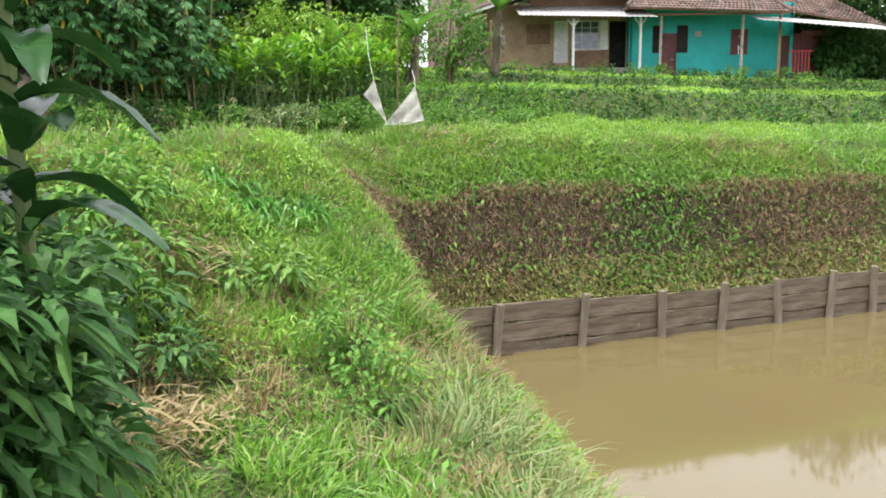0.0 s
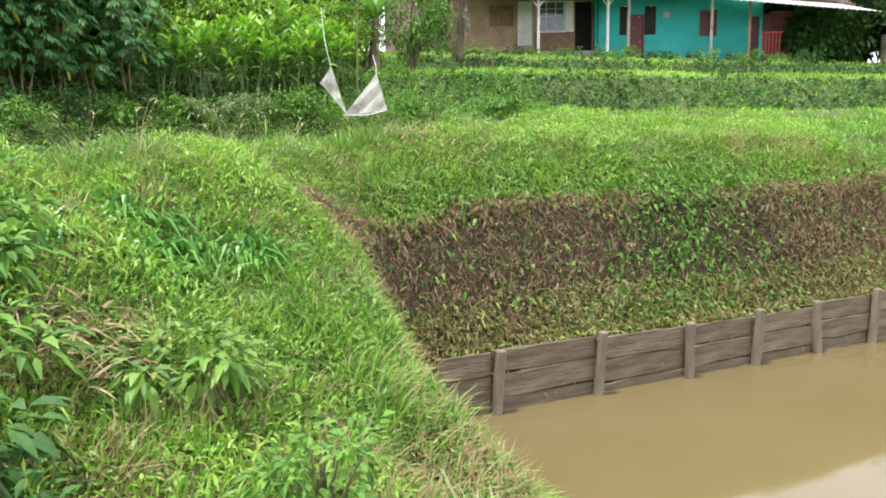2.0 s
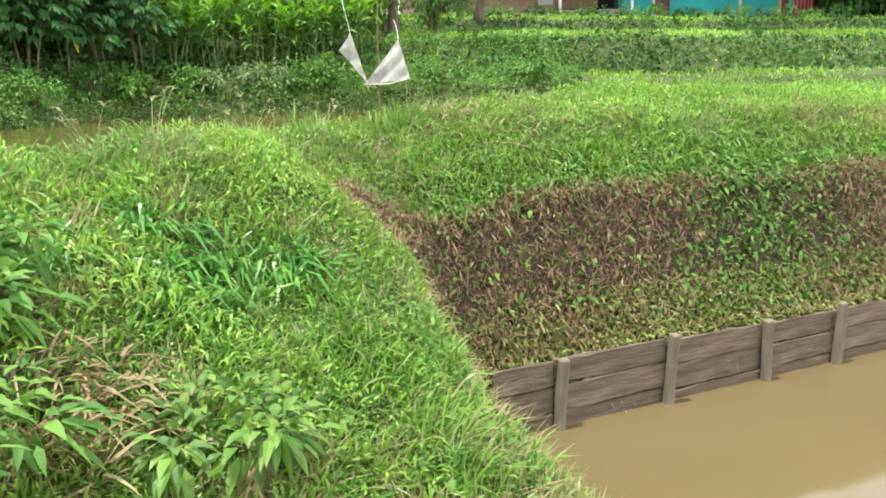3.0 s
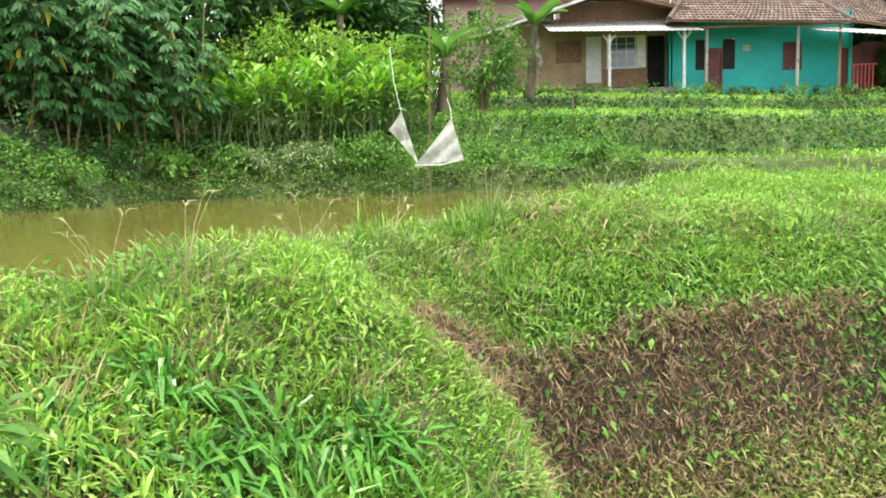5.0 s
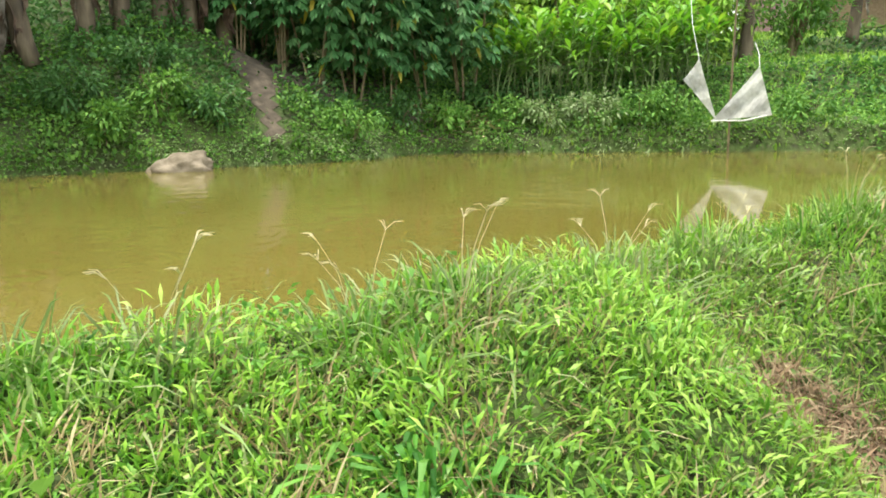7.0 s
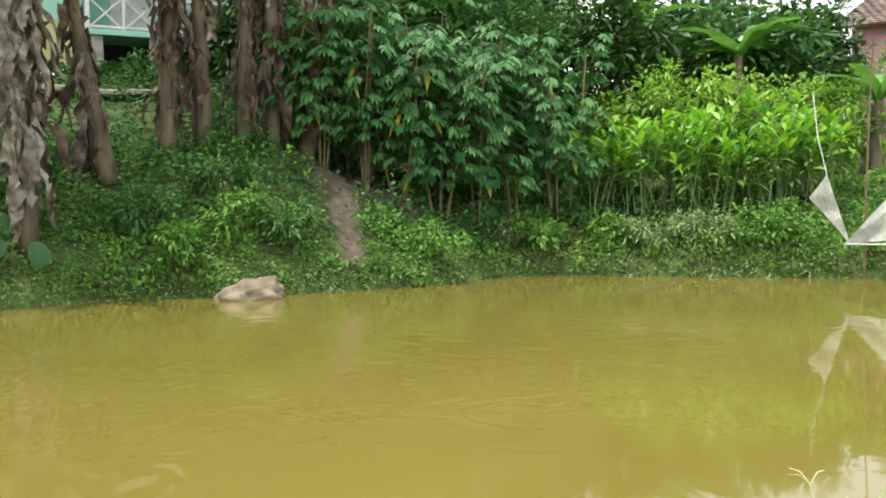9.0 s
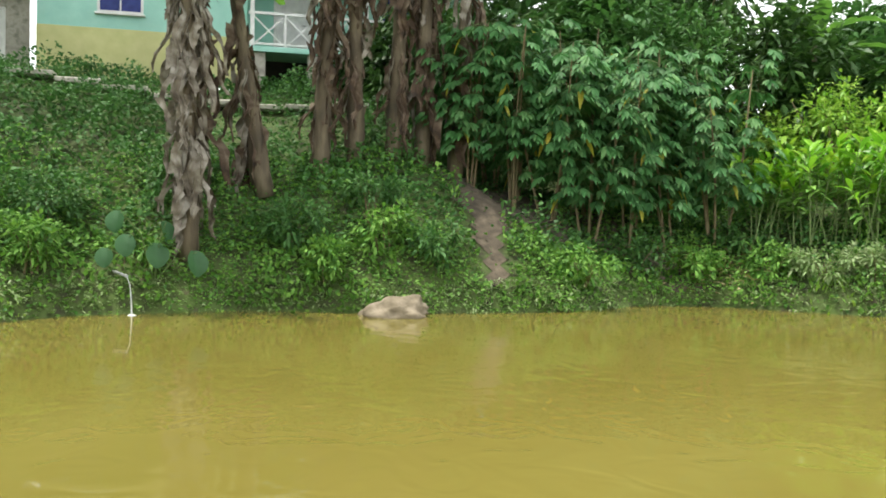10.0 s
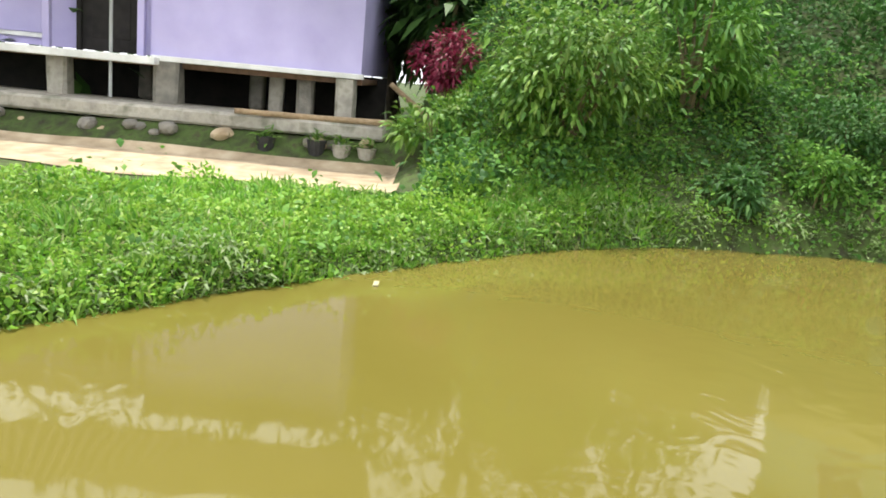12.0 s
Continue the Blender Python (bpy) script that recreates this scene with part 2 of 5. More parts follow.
def thing(name, label, category, at=(0, 0, 0), group="", kind="", rz=0.0):
    ob = new(name)
    ob.empty_display_size = 0.2
    ob.matrix_world = pose(*at, 0, 0, rz)
    return tagged(ob, label, category, group, kind)


def box(cx, cy, cz, sx, sy, sz, bevel=0.01, bm=None, rot=None):
    """A bevelled block centred at c."""
    own = bmesh.new()
    bmesh.ops.create_cube(own, size=1)
    bmesh.ops.scale(own, vec=(sx, sy, sz), verts=own.verts)
    if bevel:
        bmesh.ops.bevel(own, geom=own.edges[:], offset=min(bevel, 0.3 * min(sx, sy, sz)), segments=1, affect="EDGES")
    if rot:
        bmesh.ops.rotate(own, matrix=Euler([radians(a) for a in rot]).to_matrix(), verts=own.verts)
    bmesh.ops.translate(own, vec=(cx, cy, cz), verts=own.verts)
    if bm is None:
        return own
    me = bpy.data.meshes.new("tmp")
    own.to_mesh(me)
    own.free()
    bm.from_mesh(me)
    bpy.data.meshes.remove(me)
    return bm


def tube(pts, radii, sides=8, bm=None, wob=0.0, rng=None):
    """A tapered tube along points."""
    bm = bm or bmesh.new()
    rings = []
    for i, p in enumerate(pts):
        p = Vector(p)
        d = (Vector(pts[min(i + 1, len(pts) - 1)]) - Vector(pts[max(i - 1, 0)])).normalized()
        a = d.orthogonal().normalized() if abs(d.z) < 0.9 else Vector((1, 0, 0)).cross(d).normalized()
        b = d.cross(a)
        rings.append([bm.verts.new(p + (a * math.cos(2 * math.pi * k / sides) + b * math.sin(2 * math.pi * k / sides)) * radii[i] * (1 + (rng.uniform(-wob, wob) if rng else 0))) for k in range(sides)])
    for r, s in zip(rings, rings[1:]):
        for k in range(sides):
            bm.faces.new((r[k], r[(k + 1) % sides], s[(k + 1) % sides], s[k]))
    bm.faces.new(rings[0][::-1])
    bm.faces.new(rings[-1])
    return bm


# leaf outlines: rows of (along, half width, rise); each leaf is folded on its midrib
T_BLADE = ((0.0, 0.5), (0.35, 0.45), (0.7, 0.3), (1.0, 0.0))
T_GRASS = ((0.0, 0.5), (0.55, 0.4), (1.0, 0.0))
T_OVATE = ((0.0, 0.05), (0.3, 0.5), (0.65, 0.38), (1.0, 0.0))
T_LANCE = ((0.0, 0.1), (0.25, 0.42), (0.6, 0.5), (1.0, 0.0))
T_SIMPLE = ((0.0, 0.06), (0.45, 0.5), (1.0, 0.0))


def leaf_arrays(P, D, L, W, template=T_OVATE, droop=0.5, fold=0.25, rng=None):
    """Vertices and faces for many leaves. P bases, D directions, L lengths, W widths."""
    n = len(P)
    D = D / np.linalg.norm(D, axis=1, keepdims=True)
    ref = rng.normal(size=(n, 3)) * 0.25 + np.array([0, 0, 1.0])
    S = np.cross(D, ref)
    S /= np.linalg.norm(S, axis=1, keepdims=True) + 1e-9
    N = np.cross(S, D)
    k = len(template)
    folded = fold > 0
    per = 3 if folded else 2
    rows = []
    for (a, w) in template:
        c = P + D * (L * a)[:, None]
        c[:, 2] -= droop * L * a * a
        s = S * (W * w)[:, None]
        lift = N * (W * w * fold)[:, None]
        if w == 0.0:
            rows += [c]
        elif folded:
            rows += [c - s + lift, c, c + s + lift]
        else:
            rows += [c - s, c + s]
    tipped = template[-1][1] == 0.0
    nv = len(rows)
    V = np.stack(rows, 1).reshape(-1, 3)
    base = (np.arange(n) * nv)[:, None]
    quads, tris = [], []
    for i in range(k - 1):
        o = i * per
        if tipped and i == k - 2:
            for j in range(per - 1):
                tris.append((o + j, o + j + 1, o + per))
        else:
            for j in range(per - 1):
                quads.append((o + j, o + j + 1, o + per + j + 1, o + per + j))
    Fs = []
    if quads:
        Fs.append((base[:, :, None] + np.array(quads)[None]).reshape(-1, 4))
    if tris:
        Fs.append((base[:, :, None] + np.array(tris)[None]).reshape(-1, 3))
    return V, Fs


def leaves(name, P, D, L, W, material, parent=None, template=T_OVATE, droop=0.5, fold=0.25, label="", seed=1):
    V, Fs = leaf_arrays(P, D, L, W, template, droop, fold, np.random.default_rng(seed))
    return mesh_np(name, V, Fs, material, parent, label)


# ---- lie of the land ----
Z_UP, Z_LO = 2.27, 0.0
FAR = np.array([(-7.1, 7.0), (-8.4, 8.0), (-9.8, 9.1), (-11.7, 10.95), (-13.0, 12.3), (-13.9, 14.0), (-14.25, 16.5), (-13.2, 18.9),
                (-11.4, 20.3), (-10.3, 21.9), (-9.65, 23.0), (-9.4, 24.9), (-8.4, 25.8), (-6.0, 26.35), (-3.5, 27.0), (-0.5, 27.6), (6, 29.5), (15, 33), (40, 43)])
NEAR = np.array([(-7.1, 7.0), (-6.75, 8.2), (-5.75, 9.75), (-4.35, 11.1), (-3.55, 12.3), (-3.05, 13.35), (-2.4, 14.5), (-1.25, 16.15), (0.3, 18.0), (3, 20.4), (8, 23.3), (20, 30), (40, 41.5)])
WALL0, WALLD = np.array([-0.68, 13.0]), np.array([0.892, 0.453])
WALL = np.array([WALL0, WALL0 + WALLD * 26])
WEST = np.array([(-0.68, 13.0), (-0.42, 12.0), (0.18, 10.7), (0.56, 9.5), (1.0, 7.5), (1.5, 5), (1.9, 0), (2.0, -14)])


def dist_line(X, Y, line):
    """Distance to a polyline and how far along it (0 to 1) the nearest point is."""
    best, along = np.full(X.shape, 1e9), np.zeros(X.shape)
    seg = np.linalg.norm(np.diff(line, axis=0), axis=1)
    cum = np.concatenate([[0], np.cumsum(seg)])
    for i in range(len(line) - 1):
        a, d = line[i], line[i + 1] - line[i]
        t = np.clip(((X - a[0]) * d[0] + (Y - a[1]) * d[1]) / (d @ d), 0, 1)
        r = np.hypot(X - a[0] - t * d[0], Y - a[1] - t * d[1])
        m = r < best
        best = np.where(m, r, best)
        along = np.where(m, cum[i] + t * seg[i], along)
    return best, along


def inside(X, Y, poly):
    r = np.zeros(X.shape, bool)
    n = len(poly)
    for i in range(n):
        (x1, y1), (x2, y2) = poly[i], poly[(i + 1) % n]
        c = ((y1 > Y) != (y2 > Y)) & (X < (x2 - x1) * (Y - y1) / (y2 - y1 + 1e-12) + x1)
        r ^= c
    return r


POND_UP = np.vstack([FAR, NEAR[::-1][:-1]])
POND_LO = np.vstack([WALL[::-1], WEST, [(40, -14), (40, 20)]])
FARC = np.concatenate([[0], np.cumsum(np.linalg.norm(np.diff(FAR, axis=0), axis=1))])
# bank profiles behind the far shore: (distance along shore of the vertex, distances, heights)
PROF = (
    (FARC[1], (0, 0.25, 1.2, 2.6, 4.5, 6.0, 6.3, 9, 30), (2.2, 2.42, 2.55, 2.64, 2.68, 2.72, 3.2, 3.33, 4.2)),
    (FARC[3], (0, 0.25, 1.2, 2.6, 4.5, 6.0, 7, 9, 30), (2.2, 2.45, 2.7, 2.9, 3.2, 3.5, 4.1, 5.0, 7.5)),
    (FARC[5], (0, 0.25, 1.2, 2.6, 4.5, 6.0, 7, 9, 30), (2.2, 2.6, 3.2, 4.1, 5.4, 6.1, 6.6, 7.2, 9.0)),
    (FARC[8], (0, 0.3, 1.2, 2.2, 3.5, 6.0, 8, 12, 30), (2.2, 2.6, 3.4, 4.2, 4.9, 6.0, 6.9, 7.5, 9.5)),
    (FARC[11], (0, 0.3, 1.2, 2.2, 3.5, 6.0, 8, 12, 30), (2.2, 2.55, 3.2, 3.85, 4.3, 5.0, 5.5, 6.2, 8.5)),
    (FARC[13], (0, 0.25, 1.2, 2.0, 3.4, 4.2, 7.0, 7.8, 16), (2.2, 2.7, 3.0, 3.3, 4.0, 4.25, 4.6, 5.0, 6.0)),
    (FARC[15], (0, 0.2, 0.9, 1.9, 3.2, 4.0, 8.0, 8.8, 16), (2.2, 2.75, 2.95, 2.9, 4.05, 4.25, 4.6, 5.1, 5.9)),
    (FARC[17], (0, 0.2, 0.9, 1.9, 3.2, 4.0, 8.0, 8.8, 14), (2.2, 2.7, 2.9, 2.85, 3.9, 4.1, 4.5, 5.0, 5.5)),
)


def vnoise(X, Y, s, seed):
    """Cheap smooth noise from summed sines."""
    r = np.random.default_rng(seed)
    out = np.zeros(X.shape)
    for _ in range(7):
        a, ph, k = r.uniform(0, 6.28), r.uniform(0, 6.28), s * r.uniform(0.6, 1.9)
        out += np.sin((X * math.cos(a) + Y * math.sin(a)) * k + ph)
    return out / 7


def height(X, Y):
    X, Y = np.asarray(X, float), np.asarray(Y, float)
    df, sf = dist_line(X, Y, FAR)
    dn, sn = dist_line(X, Y, NEAR)
    dw, sw = dist_line(X, Y, WALL)
    de, se = dist_line(X, Y, WEST)
    prof = [np.interp(df, p[1], p[2]) for p in PROF]
    keys = [p[0] for p in PROF]
    far = prof[0].copy()
    for i in range(len(PROF) - 1):
        t = np.clip((sf - keys[i]) / (keys[i + 1] - keys[i]), 0, 1)
        t = t * t * (3 - 2 * t)
        far = np.where(sf >= keys[i], prof[i] * (1 - t) + prof[i + 1] * t, far)
    dike = np.interp(dn, (0, 0.28, 1.0, 1.7, 2.6, 4.2, 8), (2.2, 2.48, 2.4, 2.26, 1.92, 1.25, 1.15))
    wide = np.interp(dn, (0, 0.28, 1.2, 6, 30), (2.2, 2.5, 2.47, 2.42, 2.6))
    wallp = np.interp(dw, (0, 0.1, 0.2, 0.3, 0.42, 0.72, 1.1, 1.5, 3), (-0.35, -0.35, 0.5, 0.6, 0.85, 1.74, 2.12, 2.4, 2.6))
    a = np.interp(de, (0, 0.2, 0.45, 0.74, 1.2, 1.7, 2.4, 6), (-0.05, 0.4, 0.85, 1.6, 2.06, 2.3, 2.54, 2.7))
    b = np.interp(de, (0, 0.2, 1.3, 2.0, 2.8, 3.4, 4.2, 6), (-0.05, 0.3, 0.95, 1.25, 1.72, 2.16, 2.52, 2.6))
    c = np.interp(de, (0, 0.25, 1.0, 2.0, 4.0, 8.0, 20), (-0.05, 0.3, 0.75, 0.95, 1.1, 1.5, 2.4))
    t1, t2 = np.clip((Y - 10) / 2.6, 0, 1), np.clip((Y - 8.5) / 1.5, 0, 1)
    westp = np.where(Y > 10, b * (1 - t1) + a * t1, c * (1 - t2) + b * t2)
    wide = wide + 0.16 * np.clip((X + 1.5) / 2.0, 0, 1) * np.clip(dn / 0.5, 0, 1)
    t3 = np.clip((Y - 11.0) / 1.5, 0, 1)
    land = np.minimum(np.minimum(dike * (1 - t3) + wide * t3, westp), wallp)
    beyond = df < dn
    south = Y < np.interp(X, (-40, -7.1, -6, 40), (-4, 7.0, 7.0, 7.0))
    h = np.where(beyond & ~south, far, land)
    h = np.where(south & (X < -7.1) & beyond, far, h)
    yard = np.interp(-X, (10, 11.5, 13.2, 15.9, 16.3, 40), (2.4, 2.5, 2.64, 2.66, 3.08, 3.15))
    ty_ = np.clip((11.6 - Y) / 1.6, 0, 1) * np.clip((-X - 10.5) / 1.5, 0, 1)
    h = np.where(beyond, h * (1 - ty_) + np.minimum(h, yard) * ty_, h)
    h = h + 0.035 * vnoise(X, Y, 3.0, 3) + 0.05 * vnoise(X, Y, 0.9, 4)
    up, lo = inside(X, Y, POND_UP), inside(X, Y, POND_LO)
    h = np.where(up, 2.2 - np.minimum(0.6, np.minimum(df, dn) * 0.9), h)
    h = np.where(lo, -0.08 - np.minimum(0.6, np.minimum(dw + 0.25, de * 0.8)), h)
    return h


def hz(x, y):
    return float(height(np.array([x]), np.array([y]))[0])


def stops(*spans):
    out = []
    for a, b, s in spans:
        out += list(np.arange(a, b - 1e-6, s))
    return np.array(out + [spans[-1][1]])


GX = stops((-300, -60, 30), (-60, -26, 3), (-26, -16, 0.5), (-16, -5, 0.22), (-5, 7, 0.1), (7, 14, 0.3), (14, 40, 1.0), (40, 300, 26))
GY = stops((-300, -60, 40), (-60, 0, 4), (0, 6, 0.4), (6, 18, 0.1), (18, 32, 0.22), (32, 50, 0.6), (50, 80, 3), (80, 400, 32))
gx, gy = np.meshgrid(GX, GY)
gz = height(gx, gy)
GV = np.stack([gx.ravel(), gy.ravel(), gz.ravel()], 1)
nx, ny = len(GX), len(GY)
gi = (np.arange(ny - 1)[:, None] * nx + np.arange(nx - 1)[None]).ravel()
ground = mesh_np("ground", GV, [np.stack([gi, gi + 1, gi + nx + 1, gi + nx], 1)], M_SOIL, smooth=True)
tagged(ground, "uneven green and brown grassy earth around two ponds", "ground", kind="structure")


def sheet(name, poly, z, material, label):
    bm = bmesh.new()
    f = bm.faces.new([bm.verts.new((x, y, z)) for x, y in poly])
    if f.normal.z < 0:
        f.normal_flip()
    bmesh.ops.triangulate(bm, faces=bm.faces[:])
    return tagged(part(name, bm, material, None), label, "pond", kind="structure")


def widened(poly, by):
    """The polygon moved outwards by a little, so that the water runs under its banks."""
    d = np.roll(poly, -1, 0) - poly
    nrm = np.stack([d[:, 1], -d[:, 0]], 1) / (np.linalg.norm(d, axis=1, keepdims=True) + 1e-9)
    turn = np.sum(poly[:, 0] * np.roll(poly[:, 1], -1) - np.roll(poly[:, 0], -1) * poly[:, 1])
    m = nrm + np.roll(nrm, 1, 0)
    m /= np.linalg.norm(m, axis=1, keepdims=True) + 1e-9
    return poly + m * by * (1 if turn > 0 else -1)


sheet("water_upper", widened(POND_UP, 0.22), Z_UP, M_WATER_UP, "muddy ochre pond water with soft ripples")
sheet("water_lower", POND_LO, Z_LO, M_WATER_LO, "still brown pond water beside the plank wall")


# ---- ground cover ----
def scatter(seed, x0, x1, y0, y1, count, keep):
    """Random land points in a rectangle; keep(X, Y, info) gives each one's chance."""
    r = np.random.default_rng(seed)
    X, Y = r.uniform(x0, x1, count), r.uniform(y0, y1, count)
    info = {"far": dist_line(X, Y, FAR), "near": dist_line(X, Y, NEAR), "wall": dist_line(X, Y, WALL), "west": dist_line(X, Y, WEST)}
    info["yard"] = (X < -13.35 + 0.25 * vnoise(X, Y, 3, 12)) & (Y < 10.5 + 0.2 * vnoise(X, Y, 3, 13))
    info["across"] = -(X - WALL0[0]) * WALLD[1] + (Y - WALL0[1]) * WALLD[0]
    info["hgt"] = height(X, Y)
    info["along"] = (X - WALL0[0]) * WALLD[0] + (Y - WALL0[1]) * WALLD[1]
    ok = ~inside(X, Y, POND_UP) & ~inside(X, Y, POND_LO) & (r.random(count) < keep(X, Y, info))
    return np.stack([X[ok], Y[ok], info["hgt"][ok] - 0.015], 1), r


def tilt(r, n, spread):
    a = r.uniform(0, 2 * math.pi, n)
    s = np.abs(r.normal(0, spread, n))
    return np.stack([np.cos(a) * s, np.sin(a) * s, np.ones(n)], 1)


def is_far(i):
    return i["far"][0] < i["near"][0]


def cut_face(S, U, Z):
    """The steep cut bank above the planks, which runs on round the pond's corner and leans back there."""
    return np.where(S > 0, U < 0.84, (S > -0.45 - 0.5 * (Z - 0.7)) & (Z < 2.06) & (U < 0.84))


def slope_face(i):
    return cut_face(i["along"], i["across"], i["hgt"]) & (i["across"] > 0.2)


def cover(name, label, seed, area, count, keep, size, width, spread, material, template=T_GRASS, droop=0.35, fold=0.0, lift=0.0):
    P, r = scatter(seed, *area, count, keep)
    n = len(P)
    D = tilt(r, n, spread)
    D[:, 0] += 0.8 * spread * vnoise(P[:, 0], P[:, 1], 7.0, seed + 21)
    D[:, 1] += 0.8 * spread * vnoise(P[:, 0], P[:, 1], 7.0, seed + 22)
    L = r.uniform(size[0], size[1], n) * (0.8 + 0.5 * vnoise(P[:, 0], P[:, 1], 1.4, seed + 5) + 1.1 * vnoise(P[:, 0], P[:, 1], 9.0, seed + 6))
    L = np.clip(L, size[0] * 0.5, None)
    if lift:
        P[:, 2] += r.random(n) * lift * np.clip(0.8 + 2.2 * vnoise(P[:, 0], P[:, 1], 2.4, seed + 9), 0.15, 2.2)
    ob = leaves(name, P, D, L, r.uniform(width[0], width[1], n), material, None, template, droop, fold, seed=seed)
    return tagged(ob, label, "grass", kind="stuff")


cover("grass", "bright green short grass on the dike", 11, (-6, 7, 9.0, 21), 360000,
      lambda X, Y, i: np.where(is_far(i), 0, np.where(slope_face(i), 0.12, 1.0)) * (0.55 + 0.45 * (vnoise(X, Y, 2.2, 8) > -0.12)),
      (0.07, 0.2), (0.006, 0.017), 1.3, M_GRASS)
cover("grass", "long green grass along the bank", 12, (-6, 1.5, 3.4, 11.5), 150000,
      lambda X, Y, i: np.where(is_far(i), 0, 1.0) * (0.25 + 0.75 * (vnoise(X, Y, 1.6, 9) > -0.1)) * np.where(vnoise(X, Y, 1.3, 31) > 0.12, 0.35, 1),
      (0.09, 0.29), (0.006, 0.016), 1.25, M_GRASS)
cover("dry_grass", "straw-coloured dry grass lying on the bank", 13, (-5, 5, 4.5, 17), 230000,
      lambda X, Y, i: np.where(is_far(i), 0, 1.0) * np.clip(0.35 + 1.6 * vnoise(X, Y, 1.3, 31), 0.05, 1) * np.where(slope_face(i), 0.6, 1) * np.where(i["near"][0] < 2.2, 0.4, 1) * np.interp(Y, (10, 12.5), (3, 1)),
      (0.1, 0.3), (0.005, 0.012), 1.6, M_DRY, T_GRASS, 0.2)
def face_cover(name, label, seed, s1, u0, u1, count, chance, size, width, spread, material, puff=0.06, template=T_SIMPLE, fold=0.0, droop=0.5, up=0.0):
    """Leaves on the cut bank above the plank wall, standing out from its face."""
    r = np.random.default_rng(seed)
    S, U = r.uniform(-1.25, s1, count), r.uniform(u0, u1, count)
    X, Y = WALL0[0] + S * WALLD[0] - U * WALLD[1], WALL0[1] + S * WALLD[1] + U * WALLD[0]
    ok = (r.random(count) < chance(S, U)) & ~inside(X, Y, POND_LO) & ((S > -0.2) | cut_face(S, U, height(X, Y)))
    X, Y = X[ok], Y[ok]
    n = len(X)
    P = np.stack([X, Y, height(X, Y)], 1)
    out = np.array([WALLD[1], -WALLD[0], 0.35])
    P += out * (r.random(n) ** 2 * puff)[:, None]
    D = out * 0.5 + r.normal(size=(n, 3)) * spread + np.array([0, 0, up])
    ob = leaves(name, P, D, r.uniform(*size, n), r.uniform(*width, n), material, None, template, droop, 0.0 if template is T_GRASS else fold, seed=seed)
    return tagged(ob, label, "plants", kind="stuff")


def green_part(S, U):
    """Where living creeper, not dead fern, covers the cut bank."""
    v = vnoise(S, U * 1.5, 1.5, 41) + 0.35 * np.exp(-((S - 3.1) / 0.7) ** 2) + np.clip((S - 5) * 0.03, 0, 0.25) - 0.3 * np.exp(-((S - 1.6) / 0.9) ** 2) - 0.12
    return np.clip(0.42 + 2.0 * v, 0.26, 0.95)


face_cover("dead_fern", "brown withered fern on the cut bank", 14, 17, 0.26, 0.85, 130000, lambda S, U: 1.0 - 0.8 * green_part(S, U), (0.04, 0.15), (0.004, 0.013), 3.0, M_DEADF, 0.13, T_SIMPLE, 0.0, 0.12)
face_cover("creeper", "dark green creeper leaves on the cut bank", 15, 17, 0.3, 1.0, 52000, lambda S, U: green_part(S, U) * 0.75, (0.04, 0.1), (0.02, 0.05), 1.2, M_HERB, 0.12)
face_cover("bank_grass", "grass hanging over the brow of the cut bank", 19, 17, 0.82, 1.3, 16000, lambda S, U: 0.9 + 0 * S, (0.1, 0.22), (0.008, 0.018), 0.8, M_GRASS, 0.06, T_GRASS)
face_cover("creeper", "yellow-green creeper over the plank wall", 16, 20, 0.04, 0.46, 42000, lambda S, U: 0.9 + 0 * S, (0.05, 0.13), (0.01, 0.026), 0.8, M_LEDGE, 0.1, T_SIMPLE, 0.0, 0.4, 0.9)
face_cover("dry_grass", "straw-coloured grass on the ledge above the planks", 20, 20, 0.1, 0.46, 14000, lambda S, U: 0.8 + 0 * S, (0.08, 0.18), (0.006, 0.014), 1.0, M_DRY, 0.1, T_GRASS)
cover("low_weeds", "mixed low green weeds in the grass", 17, (-6, 7, 5, 21), 190000,
      lambda X, Y, i: np.where(is_far(i), 0, 1.0) * np.clip(0.3 + 1.0 * vnoise(X, Y, 1.1, 51), 0.02, 0.8) * np.where(slope_face(i), 0.3, 1),
      (0.04, 0.1), (0.015, 0.035), 1.2, M_HERB, T_SIMPLE, 0.4, 0.0, 0.12)
cover("low_weeds", "close carpet of small bright lawn plants on the dike", 30, (-4.6, 4.5, 8.6, 18.5), 210000,
      lambda X, Y, i: np.where(is_far(i) | slope_face(i), 0, 1.0) * np.clip(0.75 + 0.9 * vnoise(X, Y, 3.1, 52), 0.25, 1),
      (0.05, 0.13), (0.008, 0.02), 1.0, M_LAWN, T_SIMPLE, 0.4, 0.0, 0.13)
cover("grass", "green grass on the far side of the dike", 18, (6, 24, 14, 32), 55000,
      lambda X, Y, i: np.where(is_far(i), 0, 1.0) * np.where(i["wall"][0] < 0.6, 0.3, 1), (0.15, 0.35), (0.015, 0.03), 0.7, M_GRASS)


cover("grass", "grass fringe hanging over the pond's near edge", 28, (-7.5, 3, 7, 21), 90000,
      lambda X, Y, i: np.where(~is_far(i) & (i["near"][0] < 0.55), 1.0, 0.0), (0.16, 0.36), (0.007, 0.016), 0.8, M_GRASS)
cover("grass", "rough grass on the plot behind the track", 29, (-16, 2, -9, 8), 35000,
      lambda X, Y, i: np.where((X > -6) & (Y > 3.4) & (Y < 8), 0.0, np.where(is_far(i) & (i["far"][0] < 4), 0.0, 0.6)) * np.where((X < -13) & (Y < 10), 0.0, 1.0), (0.2, 0.45), (0.03, 0.06), 1.0, M_GRASS)


